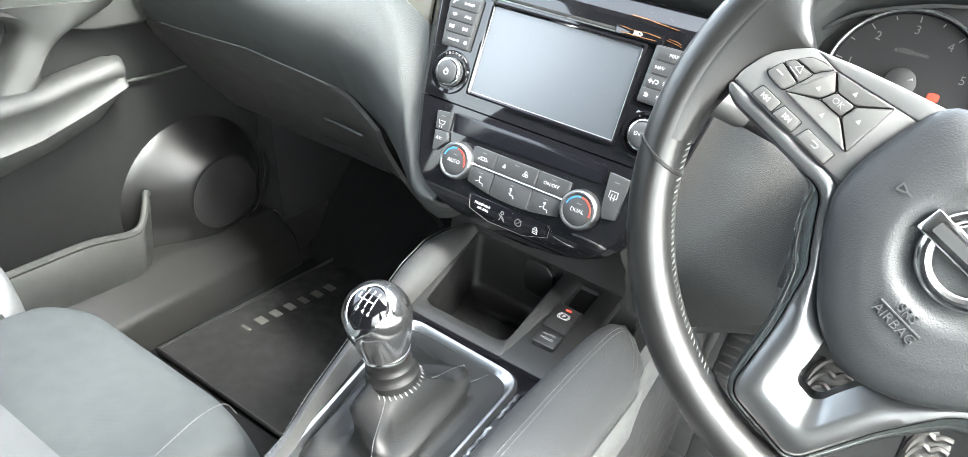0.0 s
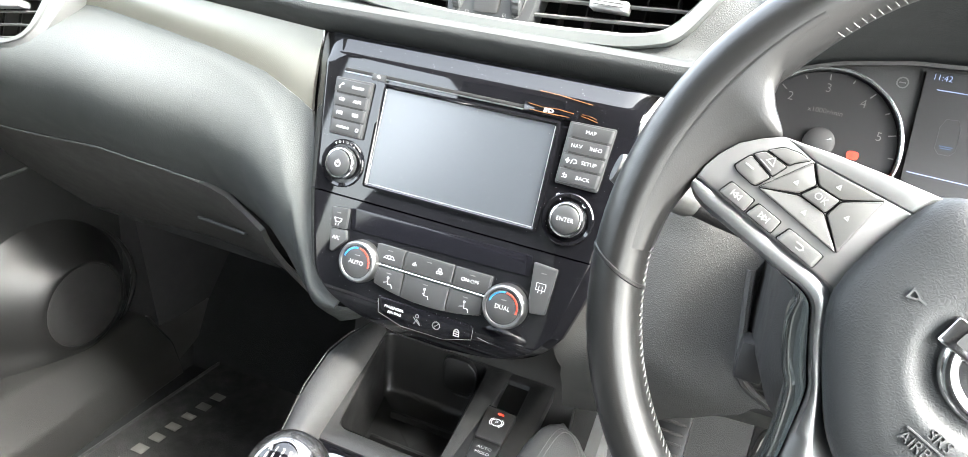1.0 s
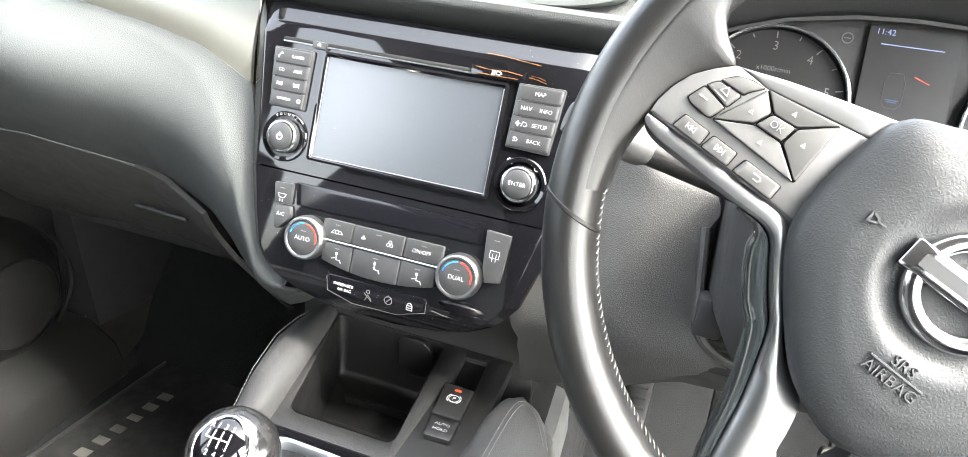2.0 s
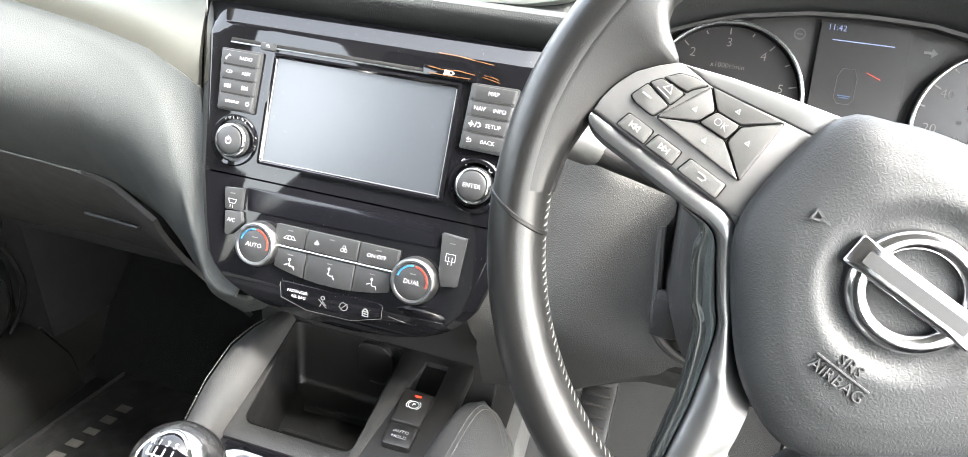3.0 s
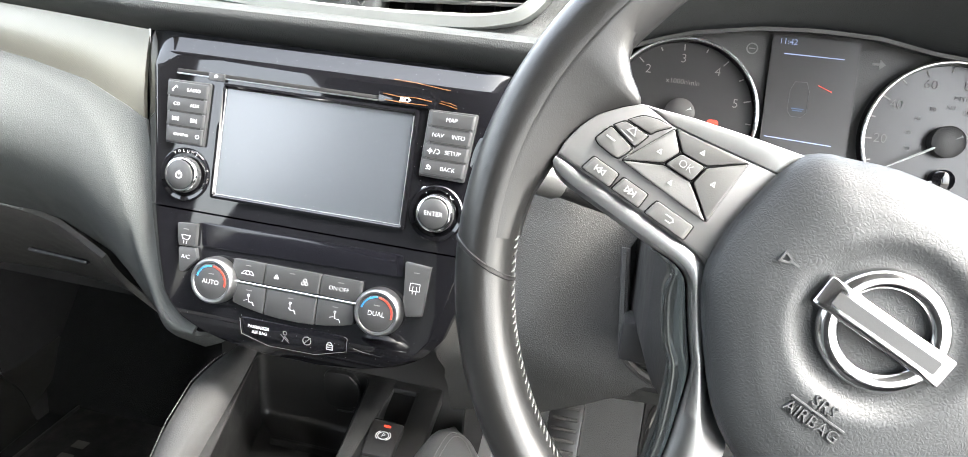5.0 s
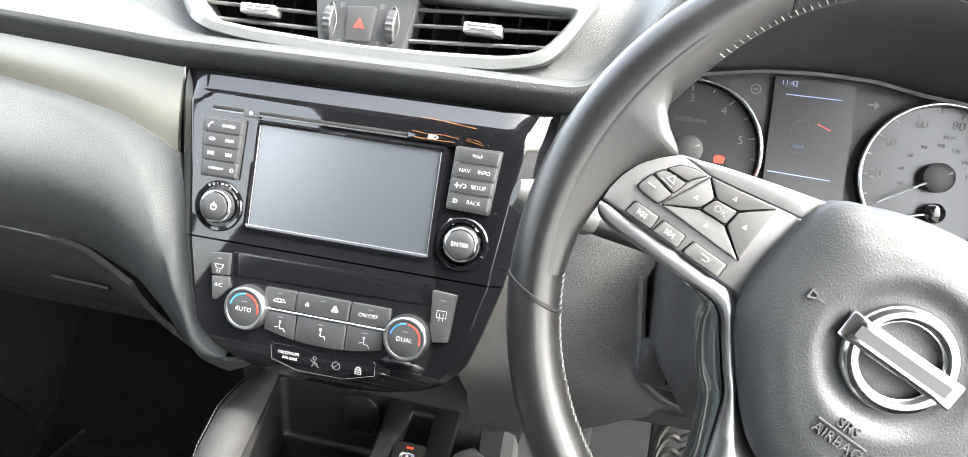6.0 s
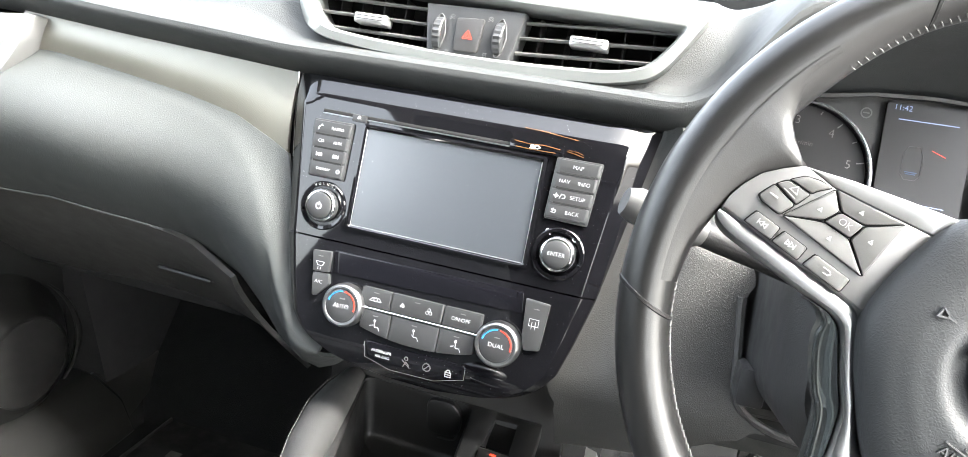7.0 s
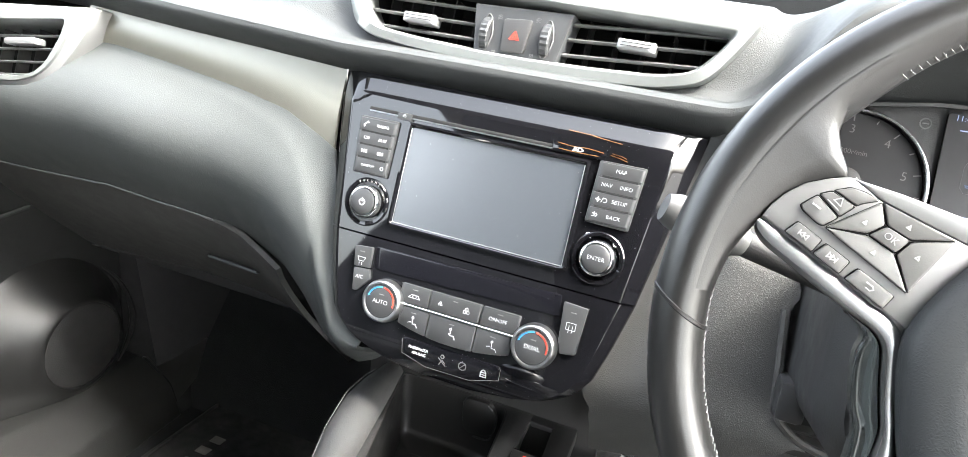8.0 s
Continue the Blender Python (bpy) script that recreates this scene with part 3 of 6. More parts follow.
# disc slot, eject key, card flap
slot = part("disc_slot", box((-0.015, -0.0004, 0.0565), (0.222, 0.003, 0.0032), 0.001), M_BLACK, unit, "thin dark disc slot")
part("slot_lip", box((-0.015, -0.0012, 0.0543), (0.222, 0.002, 0.0012), 0.0005), M_SATIN, slot)
eject = part("eject_key", box((-0.089, -0.0018, 0.0548), (0.014, 0.004, 0.0062), 0.0008), M_KEY, unit)
part("sign", strokes([[(-0.0905, 0.0543), (-0.0875, 0.0543)], [(-0.0905, 0.0553), (-0.089, 0.0568), (-0.0875, 0.0553), (-0.0905, 0.0553)]], 0.0004, -0.0039), M_PRINT, eject)
flap = part("card_flap", box((0.073, -0.0014, 0.0572), (0.046, 0.004, 0.0085), 0.0008), M_GLOSS, unit, "card slot flap")
part("card_sign", strokes([[(0.0705, 0.0587), (0.0685, 0.0587), (0.0685, 0.0575), (0.0705, 0.0575), (0.0705, 0.0562), (0.0680, 0.0562)], [(0.072, 0.0562), (0.072, 0.0587), (0.0745, 0.0587), (0.0762, 0.0574), (0.0745, 0.0562), (0.072, 0.0562)]], 0.0009, -0.0036), M_PRINT, flap)


# Thin amber strokes on the card flap and the fascia beside it.
part("amber_mark", strokes([[(0.054, 0.0603), (0.066, 0.0592), (0.080, 0.0600), (0.093, 0.0588)], [(0.056, 0.0555), (0.070, 0.0550), (0.090, 0.0553)]], 0.0007, -0.0036), M_COPPER, flap, "amber lines along the card flap")
part("amber_mark", strokes([[(0.060, 0.0722), (0.078, 0.0716), (0.094, 0.0700), (0.106, 0.0690)], [(0.099, 0.0585), (0.106, 0.0575), (0.113, 0.0560)], [(0.100, 0.0600), (0.108, 0.0592), (0.112, 0.0580)]], 0.0007, -0.0003, fy=fascia_y), M_COPPER, unit, "amber lines on the fascia")


def key_row(x0, x1, z0, z1, words, parent, size=0.0042, skew=0.0):
    b = part("key", prism(rounded([(x0, z1), (x1, z1), (x1 - skew, z0), (x0 - skew * 0.4, z0)], 0.0008, 2), -0.0042, 0.004, 0.0008, fy=fascia_y), M_KEY, parent)
    if z0 > 0.006:
        part("key_slot", strokes([[(x0 + 0.004, z0 - 0.0004), (x1 - 0.004, z0 - 0.0004)]], 0.0016, -0.0042, 0.0002, fy=fascia_y), M_BLACK, b)
    for word, wx in words:
        xx, zz = x0 + (x1 - x0) * wx - skew * 0.4, (z0 + z1) / 2
        lettering(word, size, M_PRINT, b, (xx, -0.0045 + fascia_y(xx, zz), zz))
    return b


part("key_backing", prism(rounded([(-0.1325, 0.0485), (-0.0935, 0.0490), (-0.0945, -0.0035), (-0.1290, -0.0035)], 0.002), -0.0034, 0.004, 0.0008, fy=fascia_y), M_KEY, unit)
rows = [(0.0355, 0.0470, [("RADIO", 0.66)]), (0.0235, 0.0345, [("CD", 0.26), ("AUX", 0.72)]), (0.0115, 0.0225, []), (-0.0020, 0.0105, [("CAMERA/", 0.42)])]
for i, (z0, z1, words) in enumerate(rows):
    b = key_row(-0.1315 + 0.0009 * i, -0.0945 - 0.0003 * i, z0, z1, words, unit, 0.0040 if i < 3 else 0.0032, 0.0006)
    zc = (z0 + z1) / 2
    fy = lambda x, z: fascia_y(x, z)
    if i == 0:
        part("phone_sign", strokes([[(-0.126, zc - 0.002), (-0.1265, zc - 0.001), (-0.1235, zc + 0.0022), (-0.1225, zc + 0.0014)]], 0.0009, -0.0044, fy=fy), M_PRINT, b)
    if i == 2:
        for s, xx in ((-1, -0.121), (1, -0.105)):
            part("skip_sign", strokes([[(xx + s * 0.0028, zc + 0.0014), (xx + s * 0.0028, zc - 0.0014)], [(xx + s * 0.0022, zc), (xx, zc + 0.0013), (xx, zc - 0.0013), (xx + s * 0.0022, zc)], [(xx, zc), (xx - s * 0.0022, zc + 0.0013), (xx - s * 0.0022, zc - 0.0013), (xx, zc)]], 0.0006, -0.0044, fy=fy), M_PRINT, b)
    if i == 3:
        part("dimmer_sign", strokes([circle_line(-0.1000, zc, 0.0015, n=10)], 0.0006, -0.0044, fy=fy), M_PRINT, b)
part("key_backing", prism(rounded([(0.0920, 0.0530), (0.1310, 0.0535), (0.1270, 0.0005), (0.0905, 0.0015)], 0.002), -0.0034, 0.004, 0.0008, fy=fascia_y), M_KEY, unit)
rows = [(0.0410, 0.0518, [("MAP", 0.5)]), (0.0285, 0.0395, [("NAV", 0.26), ("INFO", 0.72)]), (0.0160, 0.0270, [("SETUP", 0.66)]), (0.0030, 0.0145, [("BACK", 0.62)])]
for i, (z0, z1, words) in enumerate(rows):
    b = key_row(0.0935 - 0.0004 * i, 0.1295 - 0.0010 * i, z0, z1, words, unit, 0.0046, 0.0006)
    zc = (z0 + z1) / 2
    if i == 2:
        part("day_night_sign", strokes([circle_line(0.0975, zc, 0.0011, n=8), [(0.0975, zc - 0.002), (0.0975, zc + 0.002)], [(0.0955, zc), (0.0995, zc)], [(0.1005, zc - 0.0018), (0.1018, zc + 0.0018)], circle_line(0.1035, zc, 0.0016, -110, 110, 8)], 0.0006, -0.0044, fy=fascia_y), M_PRINT, b)
    if i == 3:
        part("back_sign", strokes([[(0.0965, zc + 0.001), (0.099, zc + 0.001), (0.0997, zc), (0.099, zc - 0.0013), (0.096, zc - 0.0013)], [(0.0975, zc + 0.002), (0.0962, zc + 0.001), (0.0975, zc)]], 0.0006, -0.0044, fy=fascia_y), M_PRINT, b)


def dial(parent, name, x, z, word, size, label):
    y = fascia_y(x, z)
    well = part("dial_ring", lathe([(0.0222, -0.004), (0.0222, 0.0012), (0.0212, 0.002), (0.0185, 0.0015), (0.0180, 0.0)], 48, (x, y, z)), M_GLOSS, parent)
    k = part(name, lathe([(0.0150, 0.0), (0.0149, 0.0050), (0.0143, 0.0060)], 96, (x, y, z), ribs=1, depth=0.03), M_KEY, parent, label)
    part("bright_ring", lathe([(0.0143, 0.0050), (0.0147, 0.0060), (0.0142, 0.0072), (0.0132, 0.0080), (0.0121, 0.0082), (0.0117, 0.0076)], 56, (x, y, z)), M_CHROME, k, "chrome ring")
    part("cap", lathe([(0.0118, 0.006), (0.0117, 0.0080), (0.0108, 0.0087), (0.005, 0.0090)], 40, (x, y, z)), M_KEY, k, "dark cap")
    if word:
        lettering(word, size, M_PRINT, k, (x, y - 0.0093, z))
    else:
        part("power_sign", strokes([circle_line(x, z - 0.0004, 0.0026, 120, 420, 12), [(x, z + 0.0004), (x, z + 0.0032)]], 0.0007, y - 0.0090), M_PRINT, k)
    return k


dial(unit, "volume_dial", -0.110, -0.028, "", 0, "ribbed metal volume dial")
dial(unit, "enter_dial", 0.108, -0.026, "ENTER", 0.0050, "ribbed metal enter dial")
for i, ch in enumerate("VOLUME"):
    a = radians(120 - 12 * i)
    lettering(ch, 0.0032, M_GREYPR, unit, (-0.110 + 0.0196 * math.cos(a), fascia_y(0.11, 0) - 0.0023, -0.028 + 0.0196 * math.sin(a)), turn=math.degrees(a) - 90)
part("zoom_sign", strokes([circle_line(0.0960, -0.0085, 0.0017, n=10), [(0.0972, -0.0098), (0.0984, -0.011)], [(0.1005, -0.0068), (0.1055, -0.0058)], [(0.1018, -0.0056), (0.1005, -0.0068), (0.1022, -0.0078)], [(0.1115, -0.0062), (0.117, -0.0085)], [(0.1162, -0.0066), (0.117, -0.0085), (0.115, -0.009)], circle_line(0.1195, -0.0115, 0.0017, n=10)], 0.0006, -0.0009, fy=fascia_y), M_PRINT, unit)

# ---- climate panel ----
clim = thing("climate_panel", "gloss black climate control panel with two chrome-ringed dials", "climate control", MS)
part("fascia", plate([-0.168 + 0.11 * i / 22 for i in range(23)]), M_GLOSS, clim, "gloss black fascia", sharp=50)
part("display", prism(rounded([(-0.0905, -0.0650), (0.0865, -0.0630), (0.0885, -0.0810), (-0.0870, -0.0850)], 0.002), -0.0012, 0.004, 0.0006), M_DISPLAY, clim, "dark blank display strip")


def key(outline, parent, depth=0.0040):
    return part("key", prism(rounded(outline, 0.0012, 2), -depth, 0.004, 0.0007, fy=fascia_y), M_KEY, parent)


def sign(parent, lines, w=0.0006):
    return part("sign", strokes(lines, w * 0.72, -0.0043, fy=fascia_y), M_PRINT, parent)


k = key([(-0.1100, -0.0685), (-0.0920, -0.0668), (-0.0915, -0.0860), (-0.1070, -0.0870)], clim)
sign(k, [[(-0.1045, -0.0775), (-0.0965, -0.0775), (-0.098, -0.081), (-0.103, -0.081), (-0.1045, -0.0775)], [(-0.102, -0.0825), (-0.102, -0.0845)], [(-0.0995, -0.0825), (-0.0995, -0.0845)]])
part("mark", strokes([[(-0.103, -0.0725), (-0.099, -0.0725)]], 0.0007, -0.0043, fy=fascia_y), M_DIM, k)
k = key([(-0.1068, -0.0882), (-0.0910, -0.0872), (-0.0885, -0.0960), (-0.1000, -0.1090), (-0.1040, -0.1085)], clim)
lettering("A/C", 0.0048, M_PRINT, k, (-0.0990, -0.0046 + fascia_y(0.099, -0.095), -0.0955))
k = key([(0.0900, -0.0672), (0.1110, -0.0685), (0.1090, -0.1085), (0.0960, -0.1105), (0.0925, -0.0990)], clim)
sign(k, [[(0.0965, -0.083), (0.1045, -0.083), (0.1045, -0.089), (0.0965, -0.089), (0.0965, -0.083)], [(0.099, -0.0915), (0.099, -0.0855)], [(0.102, -0.0915), (0.102, -0.0855)]])
part("mark", strokes([[(0.0985, -0.0745), (0.1025, -0.0745)]], 0.0007, -0.0043, fy=fascia_y), M_DIM, k)


def foot_z(x):
    """The bowed lower edge of the key bar."""
    return -0.1325 + 0.0075 * (x / 0.055) ** 2


top_cuts, low_cuts = [-0.056, -0.0268, 0.0222, 0.0575], [-0.0530, -0.0240, 0.0212, 0.0540]
for i in range(3):
    a, b = top_cuts[i] + 0.0004, top_cuts[i + 1] - 0.0004
    k = key([(a, -0.0895), (b, -0.0895), (b - 0.0004, -0.1063), (a - 0.0004, -0.1063)], clim, 0.0042)
    part("mark", strokes([[((a + b) / 2 - 0.002, -0.0932), ((a + b) / 2 + 0.002, -0.0932)]], 0.0007, -0.0045, fy=fascia_y), M_DIM, k)
    if i == 0:
        sign(k, [[(-0.047, -0.1005), (-0.0445, -0.0978), (-0.038, -0.0978), (-0.036, -0.1005), (-0.047, -0.1005)], circle_line(-0.0415, -0.0992, 0.0018, n=8)])
    if i == 1:
        for cx, r in ((-0.0160, 0.0019), (0.0090, 0.0030)):
            sign(k, [circle_line(cx + r * 0.6 * math.cos(radians(q)), -0.0985 + r * 0.6 * math.sin(radians(q)), r * 0.45, n=8) for q in (90, 210, 330)], 0.0005)
    if i == 2:
        lettering("ON·OFF", 0.0048, M_PRINT, k, (0.0385, -0.0047, -0.0985))
    a, b = low_cuts[i] + 0.0004, low_cuts[i + 1] - 0.0004
    k = key([(a, -0.1090), (b, -0.1090), (b, foot_z(b)), (b * 0.7 + a * 0.3, foot_z(b * 0.7 + a * 0.3)), (b * 0.3 + a * 0.7, foot_z(b * 0.3 + a * 0.7)), (a, foot_z(a))], clim, 0.0042)
    part("mark", strokes([[((a + b) / 2 - 0.002, -0.1135), ((a + b) / 2 + 0.002, -0.1135)]], 0.0007, -0.0045, fy=fascia_y), M_DIM, k)
    cx = (a + b) / 2 + 0.001
    sign(k, [circle_line(cx - 0.001, -0.1175, 0.0009, n=8), [(cx - 0.001, -0.119), (cx - 0.0005, -0.123), (cx + 0.003, -0.123), (cx + 0.0042, -0.1255)], [(cx - 0.005 + 0.004 * (i == 1), -0.1225), (cx - 0.002, -0.1215)]], 0.0007)
part("chrome_line", tube([(-0.055 + 0.011 * i, -0.0045, -0.1077) for i in range(11)], 0.0008, 6), M_CHROME, clim, "fine chrome line between the keys")
for name, x, word in (("passenger_dial", -0.0700, "AUTO"), ("driver_dial", 0.0740, "DUAL")):
    z, y = -0.1105, -0.001
    kn = part(name, lathe([(0.0196, -0.002), (0.0196, 0.004), (0.0192, 0.0075), (0.0185, 0.0094), (0.0172, 0.0105), (0.0156, 0.0104), (0.0150, 0.0092)], 64, (x, y, z)), M_SATIN, clim, "chrome-ringed temperature dial")
    part("cap", lathe([(0.0152, 0.004), (0.0152, 0.0092), (0.0143, 0.0098), (0.006, 0.0100)], 48, (x, y, z)), M_KEY, kn, "dark dial cap")
    part("blue_arc", strokes([circle_line(x, z, 0.0128, 95, 165, 12)], 0.0013, y - 0.0099), M_BLUE, kn, "blue cold mark")
    part("red_arc", strokes([circle_line(x, z, 0.0128, -10, 82, 14)], 0.0013, y - 0.0099), M_RED, kn, "red warm mark")
    part("mark", strokes([[(x - 0.002, z + 0.0062), (x + 0.002, z + 0.0062)]], 0.0008, y - 0.0100), M_DIM, kn)
    lettering(word, 0.0054, M_PRINT, kn, (x, y - 0.0103, z - 0.0005))
win_o = rounded([(-0.0460, -0.1370), (0.0500, -0.1370), (0.0500, -0.1500), (0.0220, -0.1588), (-0.0200, -0.1595), (-0.0430, -0.1530)], 0.004)
part("warning_window", prism(win_o, -0.0009, 0.006, 0.0006, fy=fascia_y), M_DISPLAY, clim, "dark warning lamp window")
part("window_line", strokes([[(-0.0455, -0.1390), (-0.0440, -0.1520), (-0.0200, -0.1588), (0.0220, -0.1580), (0.0495, -0.1495), (0.0497, -0.140)]], 0.00045, -0.0012, fy=fascia_y), M_DIM, clim)
lettering("PASSENGER", 0.0037, M_PRINT, clim, (-0.0285, -0.0016 + fascia_y(0.02, -0.145), -0.1440))
lettering("AIR BAG", 0.0037, M_PRINT, clim, (-0.0275, -0.0016 + fascia_y(0.02, -0.149), -0.1485))
part("badge_line", strokes([[(0.0555, -0.1455), (0.0640, -0.1470), (0.0790, -0.1480), (0.0800, -0.1470)]], 0.0009, -0.0005, fy=fascia_y), M_CHROME, clim, "thin bright line")
part("belt_sign", strokes([circle_line(-0.0045, -0.144, 0.0016, n=8), [(-0.007, -0.152), (-0.0045, -0.147), (-0.0015, -0.150)], [(-0.008, -0.146), (-0.001, -0.152)]], 0.0007, -0.0013, fy=fascia_y), M_DIM, clim)
part("airbag_sign", strokes([circle_line(0.0150, -0.147, 0.0035, n=12), [(0.0125, -0.1495), (0.0175, -0.1445)]], 0.0008, -0.0013, fy=fascia_y), M_DIM, clim)
part("lock_sign", strokes([[(0.0325, -0.1465), (0.0375, -0.1465), (0.0375, -0.1505), (0.0325, -0.1505), (0.0325, -0.1465)], circle_line(0.0350, -0.146, 0.0018, 0, 180, 8), [(0.033, -0.1485), (0.037, -0.1485)]], 0.0009, -0.0013, fy=fascia_y), M_GREYPR, clim)

# ---- air vents ----
vent = thing("centre_air_vent", "silver-framed centre air vents with dark slats and a hazard switch", "air vent", MS)
v_o, v_i = V_OUT, V_IN
part("frame", band(rounded(v_o, [0.012, 0.006] + [0.02] * 9, 4), rounded(v_i, [0.01, 0.006] + [0.02] * 9, 4), [(0, 0.036), (0, 0.0185), (0.06, 0.0165), (0.68, 0.0140), (0.76, 0.0148), (1, 0.024), (1, 0.045)]), M_SILVER, vent, "silver painted surround", sharp=50)
part("duct", band(rounded(V_OUT, 0.01, 3), rounded(V_IN, 0.01, 3), [(0.45, 0.034), (0.45, 0.090), (0.9, 0.090), (0.9, 0.034)]), M_BLACK, vent)
part("duct_back", box((0.002, 0.088, 0.156), (0.38, 0.006, 0.085), 0), M_BLACK, vent)
for side, x0, x1 in ((-1, -0.172, -0.046), (1, 0.026, 0.168)):
    for i, z in enumerate((0.1640, 0.1505, 0.1370)):
        a, b = (x0 + 0.010 * i, x1) if side < 0 else (x0, x1 - 0.006 * i)
        rise = 0.0085 if side > 0 else 0.001
        blade = ((0.003, -0.0016), (0, -0.0014), (-0.0012, 0), (0, 0.0014), (0.004, 0.0022), (0.024, 0.0062), (0.024, 0.0045))
        part("slat", loft([[Vector((x, 0.029 + q[0], z + q[1] + rise * (x - a) / (b - a))) for q in blade] for x in (a, (a + b) / 2, b)], closed=True), M_SLAT, vent)
    for i in range(5):
        x = x0 + (x1 - x0) * (i + 0.7) / 5.6
        part("vane", box((x, 0.062, 0.154), (0.0015, 0.02, 0.056), 0), M_DARK, vent)
    tx, tz = (-0.109, 0.1480) if side < 0 else (0.094, 0.1535)
    tab = part("slider_tab", prism(rounded(rect(tx - 0.0165, tx + 0.0165, tz - 0.0046, tz + 0.0046), 0.002), 0.0195, 0.036, 0.003, 3), M_STRIP, vent, "bright slider tab")
    for q in (-0.0014, 0.0014):
        part("tab_line", strokes([[(tx - 0.013, tz + q), (tx + 0.013, tz + q)]], 0.0006, 0.0194, 0.0002), M_KEY, tab)
mid = part("switch_block", prism(rounded([(-0.0565, 0.1690), (0.0365, 0.1715), (0.0275, 0.1240), (-0.0485, 0.1225)], 0.002), 0.0215, 0.05, 0.0012), M_KEY, vent, "dark grey switch block")
hz = part("hazard_key", prism(rounded([(-0.0255, 0.1590), (0.0010, 0.1610), (-0.0012, 0.1305), (-0.0240, 0.1295)], 0.003), 0.0190, 0.03, 0.0012), M_DARK, mid, "dark hazard warning key")
part("hazard_sign", strokes([[(-0.0170, 0.1415), (-0.0125, 0.1490), (-0.0080, 0.1415), (-0.0170, 0.1415)], [(-0.0145, 0.1428), (-0.0125, 0.1462), (-0.0105, 0.1428), (-0.0145, 0.1428)]], 0.00045, 0.0188), M_RED, hz, "red warning triangle")
for x, z in ((-0.0405, 0.1440), (0.0160, 0.1460)):
    wheel_bm = bmesh.new()
    nb = 40
    loops = []
    for xx, r in ((-0.0042, 0.0), (-0.0042, 0.0145), (-0.003, 0.016), (0.003, 0.016), (0.0042, 0.0145), (0.0042, 0.0)):
        loops.append([wheel_bm.verts.new((x + xx, 0.028 - (r * (1 - 0.05 * (i % 2)) if r > 0.0155 else r) * math.cos(2 * math.pi * i / nb), z + (r * (1 - 0.05 * (i % 2)) if r > 0.0155 else r) * math.sin(2 * math.pi * i / nb))) for i in range(nb)])
    for a, b in zip(loops, loops[1:]):
        for i in range(nb):
            wheel_bm.faces.new((a[i], a[(i + 1) % nb], b[(i + 1) % nb], b[i]))
    part("wheel_well", tube([(x + 0.0062 * math.sin(2 * math.pi * i / 32) * (1 - 0.25 * abs(math.cos(2 * math.pi * i / 32))), 0.0212, z + 0.0168 * math.cos(2 * math.pi * i / 32)) for i in range(32)], 0.0006, 5, closed=True), M_SLAT, mid)
    part("thumb_wheel", wheel_bm, M_KEY, mid, "ribbed grey airflow wheel", sharp=15)
    for s, dz in ((1, 0.016), (1, -0.016)):
        xx = x + 0.0105 if x < 0 else x - 0.0105
        part("airflow_sign", strokes([[(xx - 0.002, z + dz - 0.001 + 0.0015 * q), (xx, z + dz + 0.0003 + 0.0015 * q), (xx + 0.002, z + dz - 0.0006 + 0.0015 * q)] for q in (-1, 0, 1)] if dz > 0 else [[(xx - 0.0014, z + dz - 0.0018), (xx + 0.0014, z + dz - 0.0018), (xx + 0.0014, z + dz + 0.0018), (xx - 0.0014, z + dz + 0.0018), (xx - 0.0014, z + dz - 0.0018), (xx + 0.0014, z + dz + 0.0018)]], 0.0005, 0.0213), M_DIM, mid)

side_vent = thing("side_air_vent", "silver-framed passenger air vent with dark slats", "air vent", MS)
s_h = [(-0.745, 0.074), (-0.466, 0.101), (-0.471, 0.079), (-0.490, 0.046), (-0.513, 0.014), (-0.545, 0.000), (-0.690, -0.017), (-0.725, -0.004)]
s_o = [(-0.725, 0.062), (-0.490, 0.092), (-0.493, 0.075), (-0.510, 0.037), (-0.528, 0.017), (-0.560, 0.005), (-0.686, -0.010), (-0.712, 0.000)]
s_i = [(-0.712, 0.049), (-0.508, 0.079), (-0.512, 0.057), (-0.526, 0.029), (-0.541, 0.0175), (-0.560, 0.0125), (-0.680, -0.001), (-0.700, 0.006)]
radii = [0.012, 0.005, 0.01, 0.02, 0.02, 0.01, 0.01, 0.01]
part("housing", band(rounded(s_h, radii), rounded(s_o, radii), [(0, 0.05), (0, 0.004), (0.15, -0.001), (1.0, -0.004), (1.0, 0.05)]), M_SPOKE, side_vent, "grey vent housing")
part("frame", band(rounded(s_o, radii), rounded(s_i, radii), [(0.02, 0.05), (0.02, -0.0045), (0.1, -0.0062), (0.75, -0.0062), (1, 0.002), (1, 0.05)]), M_SILVER, side_vent, "silver painted surround")
part("duct", box((-0.61, 0.052, 0.035), (0.25, 0.006, 0.11), 0), M_BLACK, side_vent)
for i in range(4):
    z = 0.058 - 0.0145 * i
    right = (-0.510, -0.515, -0.522, -0.534)[i]
    blade = ((0.003, -0.0014), (0, -0.0012), (-0.001, 0), (0, 0.0012), (0.004, 0.0018), (0.022, 0.0050), (0.022, 0.0036))
    part("slat", loft([[Vector((x, 0.006 + q[0], z + q[1] + 0.14 * (x + 0.56))) for q in blade] for x in (-0.715, -0.61, right)], closed=True), M_SLAT, side_vent)
